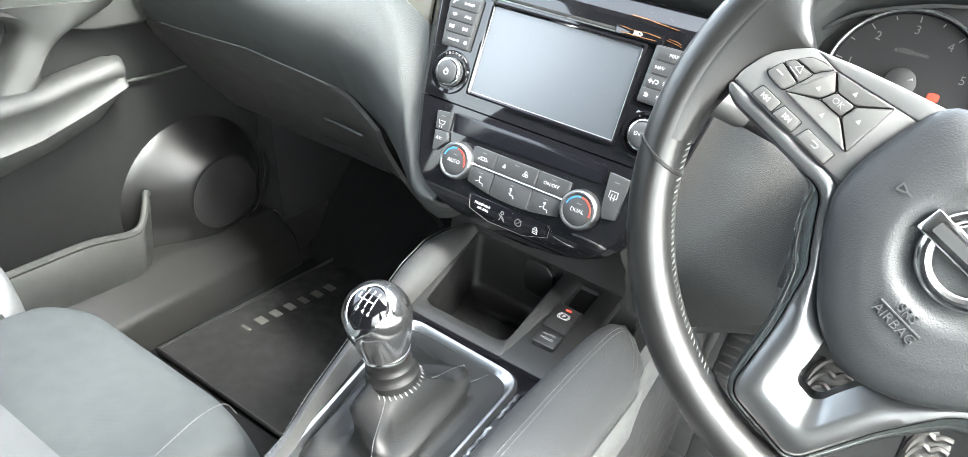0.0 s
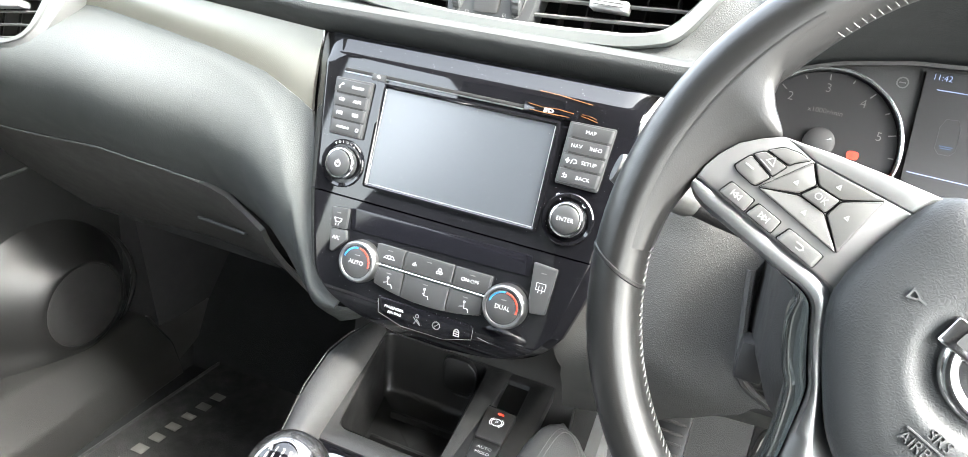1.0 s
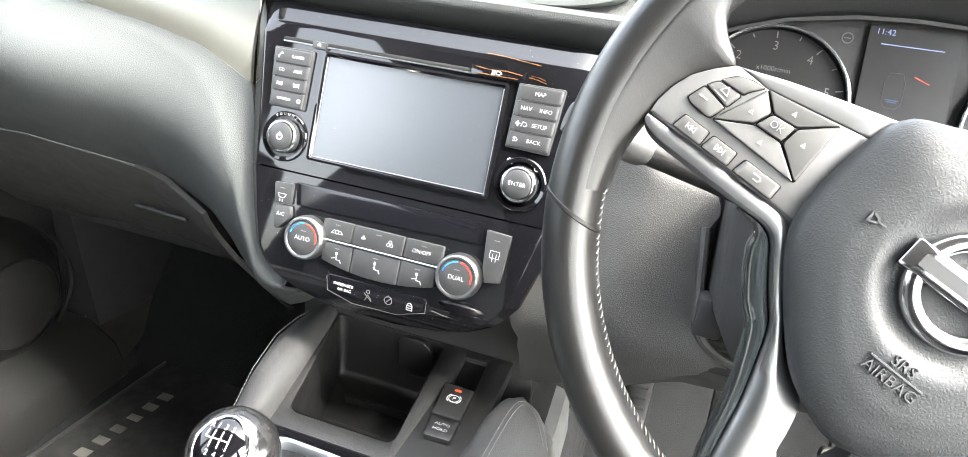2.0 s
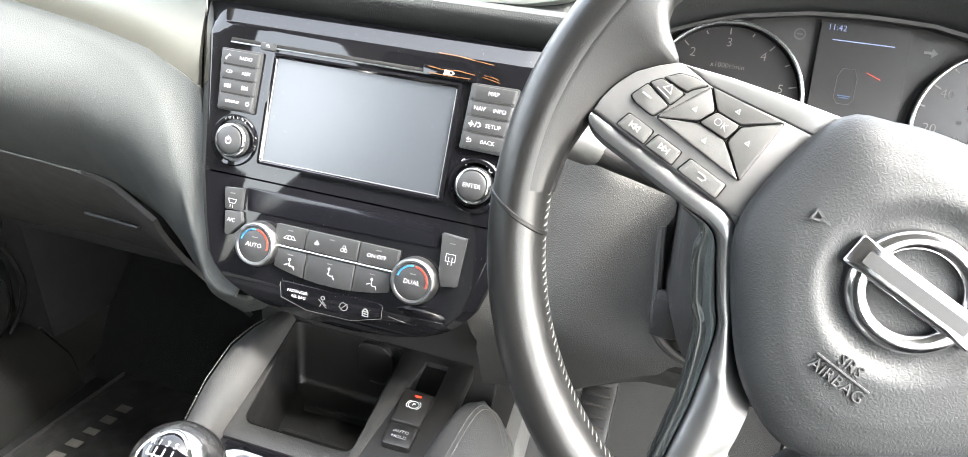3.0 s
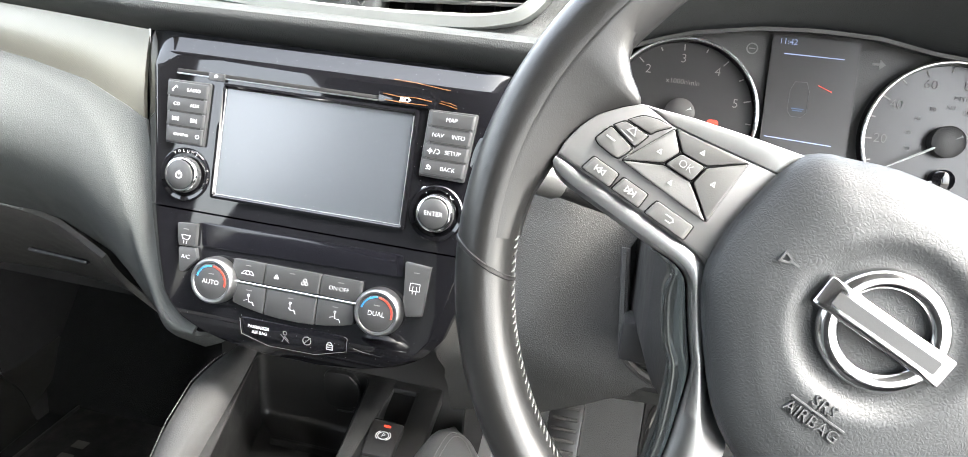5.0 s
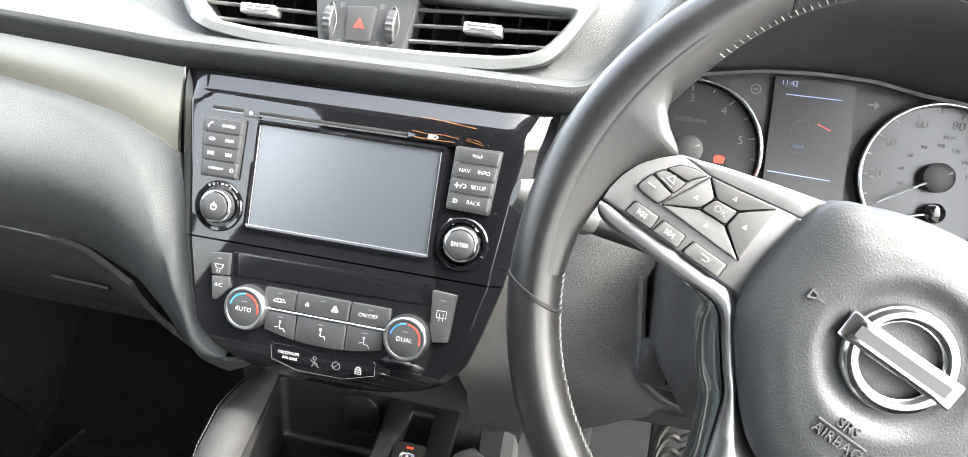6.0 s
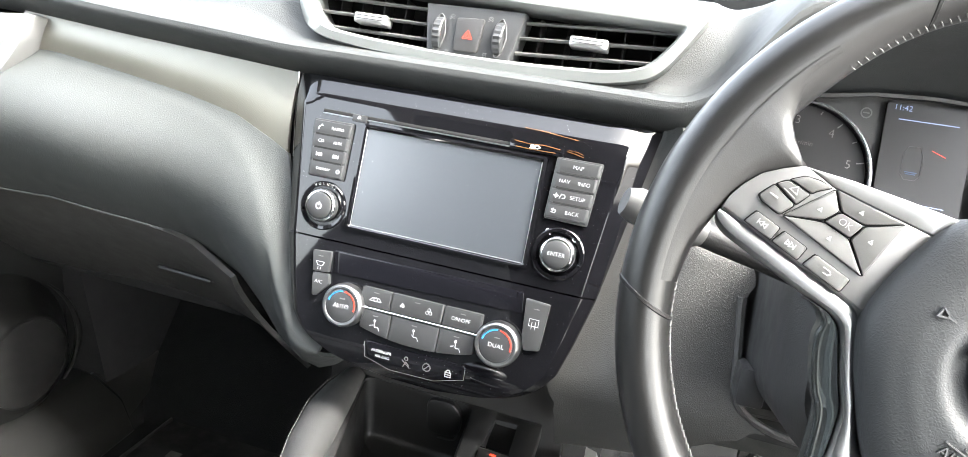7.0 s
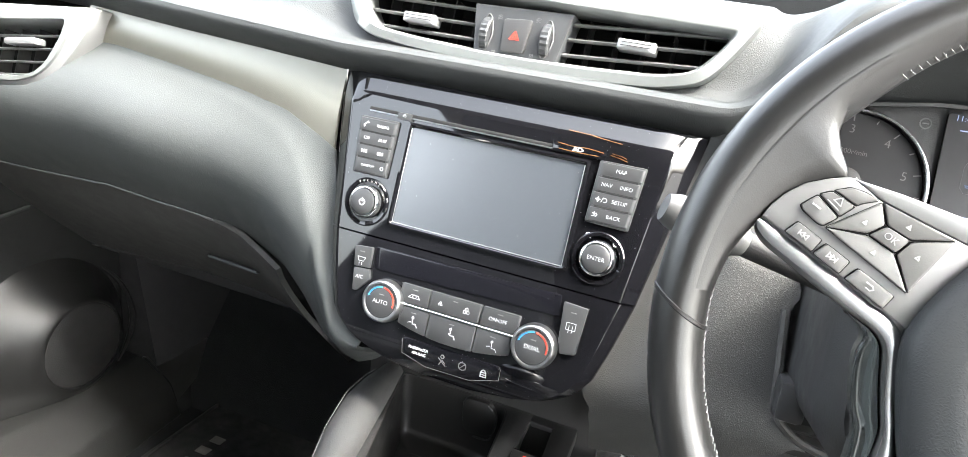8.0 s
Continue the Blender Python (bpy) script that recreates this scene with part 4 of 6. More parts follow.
for i in range(7):
    x = -0.69 + 0.027 * i
    part("vane", box((x, 0.038, 0.036 + 0.14 * (x + 0.61)), (0.0015, 0.016, 0.066), 0), M_SLAT, side_vent)
tab = part("slider_tab", box((-0.566, 0.002, 0.0495), (0.046, 0.016, 0.008), 0.003, m=Matrix.Translation((-0.566, 0, 0.0495)) @ Matrix.Rotation(radians(-8), 4, "Y") @ Matrix.Translation((0.566, 0, -0.0495))), M_STRIP, side_vent, "bright slider tab")

# ---- instrument cluster ----
clus = thing("instrument_cluster", "black instrument cluster with two bright-ringed gauges", "instrument cluster", MS)
CY = 0.098


part("housing", prism([(0.19, -0.02), (0.19, 0.105)] + [(0.2 + 0.02 * i, arc_top(0.2 + 0.02 * i) + 0.004) for i in range(20)] + [(0.59, 0.105), (0.59, -0.02)], CY, CY + 0.03), M_DARK, clus, "dark gauge housing")
for name, cx, cz in (("rev_counter", 0.281, 0.082), ("speedometer", 0.487, 0.087)):
    ring = part(name, lathe([(0.0635, -0.004), (0.0635, 0.010), (0.0625, 0.0125), (0.0605, 0.0115), (0.0600, 0.004), (0.0595, -0.002)], 72, (cx, CY, cz)), M_DISPLAY, clus, "round gauge face")
    part("bezel_ring", tube([(cx + 0.062 * math.cos(2 * math.pi * i / 72), CY - 0.0125, cz + 0.062 * math.sin(2 * math.pi * i / 72)) for i in range(72)], 0.0016, 8, closed=True), M_GAUGERING, ring, "thin bright ring")
    face_y = CY - 0.0045
    part("dial_face", lathe([(0.0598, 0.0), (0.0598, 0.0042)], 64, (cx, CY, cz)), M_GAUZE, ring)
    ticks = []
    if name == "rev_counter":
        for i in range(13):
            a = radians(208 - 19.0 * i)
            r0 = 0.0535 if i % 2 == 0 else 0.0555
            ticks.append([(cx + r0 * math.cos(a), cz + r0 * math.sin(a)), (cx + 0.0585 * math.cos(a), cz + 0.0575 * math.sin(a))])
        part("ticks", strokes(ticks, 0.0010, face_y), M_NUMERAL, ring)
        for i in range(1, 7):
            a = radians(208 - 38.0 * i)
            lettering(str(i), 0.0105, M_NUMERAL, ring, (cx + 0.0462 * math.cos(a), face_y - 0.0003, cz + 0.0462 * math.sin(a)), name="numeral")
        lettering("x1000r/min", 0.0060, M_NUMERAL, ring, (cx - 0.001, face_y - 0.0003, cz + 0.0270))
        hub_a, length = radians(208), 0.040
        part("brake_lamp", prism(rounded(rect(cx + 0.0238, cx + 0.0332, cz - 0.0080, cz - 0.0010), 0.003), face_y - 0.0004, face_y), M_GLOWRED, ring, "lit red parking brake lamp")
        lettering("P", 0.0050, M_DARK, ring, (cx + 0.0285, face_y - 0.0007, cz - 0.0045), name="lamp_sign")
    else:
        for i in range(15):
            a = radians(220 - 18.0 * i)
            r0 = 0.0535 if i % 2 == 0 else 0.0555
            ticks.append([(cx + r0 * math.cos(a), cz + r0 * math.sin(a)), (cx + 0.0585 * math.cos(a), cz + 0.0575 * math.sin(a))])
        part("ticks", strokes(ticks, 0.0012, face_y), M_NUMERAL, ring)
        for i in range(1, 8):
            a = radians(220 - 36.0 * i)
            lettering(str(20 * i), 0.0105, M_NUMERAL, ring, (cx + 0.0468 * math.cos(a), face_y - 0.0003, cz + 0.0468 * math.sin(a)), name="numeral")
        for i in range(1, 9):
            a = radians(225 - 27.0 * i)
            lettering(str(20 * i), 0.0050, M_DIM, ring, (cx + 0.0275 * math.cos(a), face_y - 0.0003, cz + 0.0275 * math.sin(a)), name="numeral")
        lettering("MPH", 0.0050, M_DIM, ring, (cx + 0.006, face_y - 0.0003, cz + 0.0350))
        hub_a, length = radians(212), 0.052
        part("fuel_hub", lathe([(0.0085, 0.0), (0.0085, 0.012), (0.006, 0.0135)], 28, (cx + 0.002, CY - 0.002, cz - 0.030)), M_GLOSS, ring)
        part("fuel_needle", tube([(cx + 0.002, CY - 0.014, cz - 0.030), (cx - 0.026, CY - 0.012, cz - 0.038)], [0.0010, 0.0005], 6), M_PRINT, ring)
    part("hub", lathe([(0.0125, 0.0), (0.0125, 0.013), (0.009, 0.015)], 32, (cx, CY - 0.002, cz)), M_DARK, ring)
    part("needle", tube([(cx - 0.010 * math.cos(hub_a), CY - 0.016, cz - 0.010 * math.sin(hub_a)), (cx + length * math.cos(hub_a), CY - 0.013, cz + length * math.sin(hub_a))], [0.0014, 0.0005], 6), M_GREYPR, ring, "pale pointer")
disp = part("centre_display", prism(rounded([(0.345, 0.155), (0.412, 0.157), (0.418, 0.045), (0.350, 0.045)], 0.002), CY - 0.006, CY), M_GAUZE, clus, "dark centre display")
lettering("11:42", 0.0066, M_GLOWBLUE, disp, (0.3575, CY - 0.0065, 0.1510))
part("upper_line", strokes([[(0.356, 0.1415), (0.402, 0.1418)]], 0.0007, CY - 0.0063), M_GLOWBLUE, disp, "faint blue line")
part("lower_line", strokes([[(0.352, 0.0735), (0.404, 0.0720)]], 0.0007, CY - 0.0063), M_GLOWBLUE, disp, "faint blue line")
part("bar_picture", strokes([[(0.3865, 0.1190), (0.3970, 0.1150)]], 0.0008, CY - 0.0063), M_RED, disp, "short red display bar")
part("car_picture", strokes([[(0.3660, 0.0960), (0.3655, 0.1130), (0.3685, 0.1200), (0.3775, 0.1205), (0.3805, 0.1130), (0.3810, 0.0960), (0.3775, 0.0920), (0.3695, 0.0920), (0.3660, 0.0960)]], 0.0004, CY - 0.0063), M_FAINT, disp, "faint car outline")
part("car_glow", strokes([[(0.3690, 0.0985), (0.3780, 0.0985)], [(0.3700, 0.0970), (0.3770, 0.0970)]], 0.0008, CY - 0.0064), M_FAINTBLUE, disp, "small blue mark")
part("turn_sign", prism([(0.4250, 0.1430), (0.4305, 0.1430), (0.4305, 0.1460), (0.4350, 0.1420), (0.4305, 0.1380), (0.4305, 0.1410), (0.4250, 0.1410)], CY - 0.0010, CY), M_DIM, clus)
part("steer_sign", strokes([circle_line(0.3310, 0.1435, 0.0042, n=14), [(0.3290, 0.1435), (0.3330, 0.1435)]], 0.0010, CY - 0.0008), M_DIM, clus)


ARCH = [(0.2025, 0.060), (0.2035, 0.08), (0.208, 0.102)] + [(0.2 + 0.0125 * i, arc_top(0.2 + 0.0125 * i)) for i in range(2, 29)] + [(0.575, 0.100), (0.585, 0.06), (0.588, 0.02), (0.588, -0.01)]


def hood_sec(k, y, rise, out=0.0):
    """The arch round the gauges, drawn out towards the driver."""
    return [Vector((0.395 + (x - 0.395) * k, CY + (y - CY) * (0.42 + 0.58 * smooth(0.2, 0.275, x)), (z - 0.05) * (1 + rise) + 0.05 + out * smooth(0.05, 0.16, z))) for x, z in ARCH]


part("hood", loft([hood_sec(1.0, CY + 0.004, 0.0), hood_sec(1.005, CY - 0.02, 0.03, 0.002), hood_sec(1.02, 0.05, 0.10, 0.006), hood_sec(1.03, 0.01, 0.16, 0.010), hood_sec(1.035, -0.022, 0.20, 0.014), hood_sec(1.045, -0.030, 0.23, 0.017), hood_sec(1.05, -0.026, 0.24, 0.018)]), M_PAD, dash, "dark hood over the gauges", sharp=60)
part("gauge_surround", surface(lambda u, v: Vector((0.205 + 0.385 * u, CY - 0.02 + 0.022 * v, arc_top(0.205 + 0.385 * u) + 0.003 * v)), 30, 2, 0.003), M_DARK, clus)

# ---- steering column and stalk ----
column = thing("steering_column", "black plastic steering column cover", "steering column", MS)
col_secs = []
for y, k in ((-0.165, 0.85), (-0.15, 0.97), (-0.08, 1.0), (0.02, 1.05), (0.09, 1.08)):
    col_secs.append([Vector((0.363 + (x - 0.363) * k, y, -0.025 + (z + 0.025) * k)) for x, z in rounded([(0.268, 0.012), (0.458, 0.012), (0.455, -0.085), (0.42, -0.108), (0.305, -0.108), (0.272, -0.085)], 0.02, 5)])
part("shroud", loft(col_secs, closed=True), M_DARK, column, "dark plastic shroud", sharp=50)
part("ignition_bracket", box((0.272, -0.02, -0.088), (0.020, 0.05, 0.028), 0.004), M_DARK, column)
stalk = thing("indicator_stalk", "dark grey indicator stalk behind the steering wheel", "stalk", MS)
part("arm", tube([(0.30, -0.105, -0.002), (0.25, -0.122, 0.008), (0.212, -0.136, 0.016)], [0.010, 0.0085, 0.0085], 14), M_DARK, stalk)
part("end_knob", tube([(0.214, -0.135, 0.0155), (0.210, -0.137, 0.0165), (0.187, -0.146, 0.021), (0.172, -0.152, 0.0243), (0.1655, -0.1545, 0.0258)], [0.0085, 0.0110, 0.0116, 0.0112, 0.0085], 20), M_PADKEY, stalk, "grey end knob")

# ---- steering wheel ----
wheel = thing("steering_wheel", "black leather steering wheel with silver spokes, turned clockwise", "steering wheel", MW)
R0 = 0.1700


def rim_sec(a, extra=0.0, slant=0.0):
    """A section of the rim at an angle; thicker where the thumbs rest."""
    left = math.exp(-(((math.degrees(a) % 360) - 168) / 20.0) ** 2) + math.exp(-((((math.degrees(a) + 180) % 360) - 192) / 20.0) ** 2)
    rr, rd = 0.0140 + extra, 0.0165 + extra
    inner = rr + 0.007 * left
    out = []
    for j in range(20):
        b = 2 * math.pi * j / 20
        rad = R0 + (rr if math.cos(b) > 0 else inner) * math.cos(b)
        q = a + slant * math.cos(b)
        out.append(Vector((rad * math.cos(q), -rd * math.sin(b), rad * math.sin(q))))
    return out


part("rim", loft([rim_sec(2 * math.pi * i / 144) for i in range(144)], closed=True, loop=True), M_RIM, wheel, "worn black leather rim")
for deg in (141, 211, 39, -31):
    secs = []
    for k in (-0.6, -0.3, 0.3, 0.6):
        secs.append(rim_sec(radians(deg + k), 0.0006 if abs(k) < 0.5 else -0.0006, radians(-3.0 if deg > 90 else 3.0)))
    part("seam", loft(secs, closed=True), M_BOOT, wheel, "raised leather seam")
stitch = []
for i in range(280):
    deg = 40 + i * 1.286
    if 158 < deg % 360 < 184 or deg % 360 < 30 or deg % 360 > 356 or 258 < deg % 360 < 282:
        continue
    deg += 0.16 * math.sin(i * 12.9898)
    a, b = radians(deg - 0.42), radians(deg + 0.42)
    run = []
    thumb = 0.007 * math.exp(-((deg - 168) / 20.0) ** 2)
    low = 0.0055 if 60 < deg < 165 else 0.0022
    for q, w in ((a, low - 0.0026), (radians(deg), low), (b, low + 0.0026)):
        r = R0 - (0.0141 + thumb) * math.sqrt(1 - (w / 0.0165) ** 2)
        run.append(Vector((r * math.cos(q), -w, r * math.sin(q))))
    stitch.append(tube(run, [0.00028, 0.00042, 0.00028], 5))
tagged(part("stitching", join(*stitch), M_THREAD, wheel, "white cross stitching round the rim"), kind="stuff")


def mirror(pts, c=0.005):
    return [(2 * c - x, z) for x, z in pts][::-1]


WEB = [(158, 0.1560), (164, 0.1540), (168, 0.1515), (171, 0.1470), (173, 0.1400), (174.5, 0.1325), (175.8, 0.1285), (178.5, 0.1338), (182, 0.1402), (185.4, 0.1442), (188.7, 0.1470), (191, 0.1482), (194.5, 0.1505), (199, 0.1535), (207, 0.1560)]


def web(side):
    secs_ = []
    for i in range(50):
        deg = 158 + i
        r = interp(deg, WEB)
        a = radians(deg)
        e = 1 - smooth(0.126, 0.156, r)
        wide = 0.0140 + 0.007 * math.exp(-((deg - 168) / 20.0) ** 2)
        skin = lambda q: 0.0165 * math.sqrt(max(0.0, 1 - (q / wide) ** 2))
        secs_.append([Vector((side(q * math.cos(a)), y, q * math.sin(a))) for q, y in ((R0 - 0.003, 0.0010 - skin(0.003)), (R0 - 0.007, -0.0001 - skin(0.007)), (R0 - 0.0085, -0.0003 - skin(0.0085)), (R0 - 0.0085 - (R0 - 0.0085 - r) * 0.55, -0.0128 + 0.0015 * e), (r + 0.002, -0.0105 + 0.001 * e), (r, -0.0080), (r, 0.0080), (R0 - 0.004, 0.0130))])
    return loft(secs_)


part("thumb_rest", web(lambda x: x), M_RIM, wheel, "leather thumb rest", sharp=70)
part("thumb_rest", web(lambda x: 0.0 - x), M_RIM, wheel, "leather thumb rest", sharp=70)
ARC = [(-0.1465, -0.0285), (-0.1470, -0.0223), (-0.1455, -0.0136), (-0.1422, -0.0048), (-0.1355, 0.0035), (-0.1287, 0.0100)]
bridge = rounded(ARC + [(-0.1068, 0.0168), (-0.0842, 0.0233), (-0.0550, 0.0310), (-0.045, -0.03), (-0.069, -0.0340), (-0.118, -0.0340), (-0.1440, -0.0340)], 0.003, 3)
left_spoke = part("left_spoke", prism(bridge, -0.0088, 0.010, 0.002), M_SPOKE, wheel, "grey spoke with switches", sharp=50)
part("right_spoke", prism(mirror(bridge), -0.0095, 0.010, 0.002), M_SPOKE, wheel, "grey spoke", sharp=50)
upper = rounded([(-0.1279, 0.0097), (-0.1068, 0.0172), (-0.0842, 0.0238), (-0.0600, 0.0302), (-0.0600, 0.0182), (-0.0776, 0.0154), (-0.0910, 0.0130), (-0.1118, 0.0094), (-0.1200, 0.0100)], 0.0015, 3)
part("upper_strip", prism(upper, -0.0112, 0.005, 0.0022, 3), M_STRIP, left_spoke, "bright silver upper strip")
field = rounded([(x + 0.0008, z) for x, z in ARC] + [(-0.1200, 0.0097), (-0.1118, 0.0090), (-0.0910, 0.0126), (-0.0776, 0.0150), (-0.0630, 0.0176), (-0.0630, -0.0272), (-0.0661, -0.0279), (-0.1450, -0.0279)], 0.0015, 3)
part("switch_field", prism(field, -0.0112, 0.004, 0.0008), M_SPOKE, left_spoke)
gap = 0.0007


def wheel_key(outline, label="", depth=0.0135):
    part("key_gap", prism(rounded([(x, z) for x, z in outline], 0.0010, 2), -0.0116, 0.004), M_BLACK, left_spoke)
    n = len(outline)
    cx, cz = sum(p[0] for p in outline) / n, sum(p[1] for p in outline) / n
    k = part("switch_key", prism(rounded([(cx + (x - cx) * (1 - gap / max(0.002, math.hypot(x - cx, z - cz))), cz + (z - cz) * (1 - gap / max(0.002, math.hypot(x - cx, z - cz)))) for x, z in outline], 0.0010, 2), -depth, -0.004, 0.0007), M_PADKEY, left_spoke, label)
    return k


def wheel_sign(k, lines, w=0.0006, y=-0.0137):
    part("sign", strokes(lines, w, y), M_GREYPR, k)


k = wheel_key([(-0.1367, -0.0138), (-0.1356, -0.0100), (-0.1338, -0.0050), (-0.1198, -0.0078), (-0.1223, -0.0152), (-0.1245, -0.0159), (-0.1338, -0.0153)])
wheel_sign(k, [[(-0.1325, -0.0098), (-0.1288, -0.0098)]], 0.0008)
k = wheel_key([(-0.1337, -0.0048), (-0.1319, -0.0021), (-0.1302, 0.0001), (-0.1176, 0.0003), (-0.1197, -0.0076)])
wheel_sign(k, [[(-0.1290, -0.0045), (-0.1225, -0.0055)], [(-0.1270, -0.0030), (-0.1245, 0.0000), (-0.1228, -0.0036), (-0.1270, -0.0030)]], 0.0005)
k = wheel_key([(-0.1300, 0.0004), (-0.1254, 0.0061), (-0.1184, 0.0086), (-0.1118, 0.0088), (-0.1165, 0.0030), (-0.1175, 0.0006)])
# four-way pad
c = [(-0.1030, 0.0020), (-0.0910, 0.0030), (-0.0920, -0.0055), (-0.1060, -0.0060)]
o = [(-0.1110, 0.0092), (-0.0775, 0.0145), (-0.0768, -0.0160), (-0.1218, -0.0150)]
for i in range(4):
    j = (i + 1) % 4
    k = wheel_key([o[i], o[j], c[j], c[i]], depth=0.0138)
    mx, mz = (o[i][0] + o[j][0] + c[i][0] + c[j][0]) / 4, (o[i][1] + o[j][1] + c[i][1] + c[j][1]) / 4
    wheel_sign(k, [[(mx - 0.0008, mz - 0.0008), (mx + 0.0008, mz - 0.0008), (mx, mz + 0.0008), (mx - 0.0008, mz - 0.0008)]], 0.0006, -0.0140)
k = wheel_key(c, "raised middle key", 0.0150)
lettering("OK", 0.0046, M_GREYPR, k, (-0.0980, -0.0153, -0.0016))
for i, (a, b) in enumerate(((-0.1340, -0.1182), (-0.1182, -0.1030), (-0.1008, -0.0795))):
    k = wheel_key([(a + 0.0016, -0.0199), (b, -0.0199), (b, -0.0276), (a, -0.0276)])
    m_, zc = (a + b) / 2, -0.0236
    if i < 2:
        s = -1 if i == 0 else 1
        wheel_sign(k, [[(m_ + s * 0.0024, zc + 0.0012), (m_ + s * 0.0024, zc - 0.0012)], [(m_ + s * 0.002, zc), (m_, zc + 0.0012), (m_, zc - 0.0012), (m_ + s * 0.002, zc)], [(m_, zc), (m_ - s * 0.002, zc + 0.0012), (m_ - s * 0.002, zc - 0.0012), (m_, zc)]])
    else:
        wheel_sign(k, [[(m_ - 0.0022, zc + 0.001), (m_ + 0.001, zc + 0.001), (m_ + 0.002, zc), (m_ + 0.001, zc - 0.0012), (m_ - 0.001, zc - 0.0012)]])
# lower spoke: two bright prongs and a foot
outer_l = [(-0.1458, -0.0328), (-0.1427, -0.0360), (-0.1354, -0.0381), (-0.1220, -0.0382), (-0.0874, -0.0382), (-0.0760, -0.0380), (-0.0682, -0.0412), (-0.0605, -0.0506), (-0.0505, -0.0628), (-0.0445, -0.0696), (-0.0407, -0.0775), (-0.0355, -0.0915), (-0.0304, -0.1062), (-0.0239, -0.1318), (-0.0205, -0.1430), (-0.0150, -0.1482), (-0.0080, -0.1490), (0.0050, -0.1490)]
inner_l = [(-0.1457, -0.0292), (-0.1430, -0.0285), (-0.1354, -0.0284), (-0.1220, -0.0284), (-0.0874, -0.0284), (-0.0720, -0.0286), (-0.0640, -0.0330), (-0.0560, -0.0440), (-0.0470, -0.0570), (-0.0405, -0.0640), (-0.0320, -0.0730), (-0.0210, -0.0820), (-0.0110, -0.0890), (-0.0060, -0.1030), (-0.0040, -0.1120), (-0.0015, -0.1160), (0.0015, -0.1173), (0.0050, -0.1173)]
edge_w = [0, 0, 0, 0, 0.0010, 0.0040, 0.0085, 0.0105, 0.0110, 0.0100, 0.0085, 0.0070, 0.0062, 0.0055, 0.0052, 0.0052, 0.0052, 0.0052]
band_p = [(0.0, 0.012), (0.0, -0.0050), (0.08, -0.0085), (0.22, -0.0108), (0.5, -0.0112), (0.8, -0.0106), (1.0, -0.0085), (1.0, 0.012)]
foot_p = [(0.0, 0.012), (0.0, -0.0060), (0.04, -0.0092), (0.10, -0.0106), (0.48, -0.0120), (0.56, -0.0112), (1.0, -0.0045), (1.0, 0.012)]
o_s, i_s, w_s = spline([(x, 0, z) for x, z in outer_l], 4), spline([(x, 0, z) for x, z in inner_l], 4), spline([(w, 0, 0) for w in edge_w], 4)
for name, fl in (("left_prong", 1), ("right_prong", -1)):
    secs, strip = [], []
    for n_, (o_, i_, w_) in enumerate(zip(o_s, i_s, w_s)):
        low = smooth(8, 12, n_ / 4)
        mx = lambda x: x if fl > 0 else 0.010 - x
        p = [(a[0] + (b[0] - a[0]) * low, a[1] + (b[1] - a[1]) * low) for a, b in zip(band_p, foot_p)]
        secs.append([Vector((mx(o_.x + (i_.x - o_.x) * k_), y_, o_.z + (i_.z - o_.z) * k_)) for k_, y_ in p])
        if n_ >= 16:
            t_ = (o_s[min(n_ + 1, len(o_s) - 1)] - o_s[n_ - 1]).normalized()
            e_ = o_ + Vector((t_.z, 0, -t_.x)) * (max(0.0006, w_.x) if Vector((t_.z, 0, -t_.x)).dot(o_ - i_) > 0 else -max(0.0006, w_.x))
            strip.append([Vector((mx(e_.x + (o_.x - e_.x) * k_), y_, e_.z + (o_.z - e_.z) * k_)) for k_, y_ in ((0.0, 0.012), (0.0, 0.0015), (0.08, -0.0012), (0.35, -0.0045), (0.7, -0.0066), (0.93, -0.0072), (1.06, -0.0045), (1.06, 0.012))])
    prong = part(name, loft(secs, closed=True), M_SATIN, wheel, "bright metal lower prong", sharp=40)
    part("edge_strip", loft(strip, closed=True), M_SMOKE, prong, "smoked metal edge of the prong", sharp=50)
bag = [(-0.0620, 0.0290), (-0.0450, 0.0390), (-0.0250, 0.0460), (0.005, 0.0500), (0.0350, 0.0460), (0.0550, 0.0390), (0.0720, 0.0290), (0.0780, 0.0000), (0.0770, -0.0270), (0.0670, -0.0460), (0.0420, -0.0740), (0.0250, -0.0860), (0.005, -0.0920), (-0.0150, -0.0860), (-0.0320, -0.0740), (-0.0570, -0.0460), (-0.0670, -0.0270), (-0.0680, 0.0000)]
bag_line = [(p.x, p.z) for p in spline([(x, 0, z) for x, z in bag], 4, closed=True)]
lx, lz = -0.0008, -0.0106


def bag_y(x, z, s):
    """Height of the airbag cover towards the driver: a dome with a round dish about the emblem."""
    dome = interp(s, [(0.0, 0.0335), (0.3, 0.0330), (0.5, 0.0318), (0.7, 0.0296), (0.85, 0.0262), (0.93, 0.0232), (0.97, 0.0205), (1.0, 0.0160)])
    r = math.hypot(x - lx, z - lz)
    return -(dome - 0.0048 * (1 - smooth(0.027, 0.0375, r)))


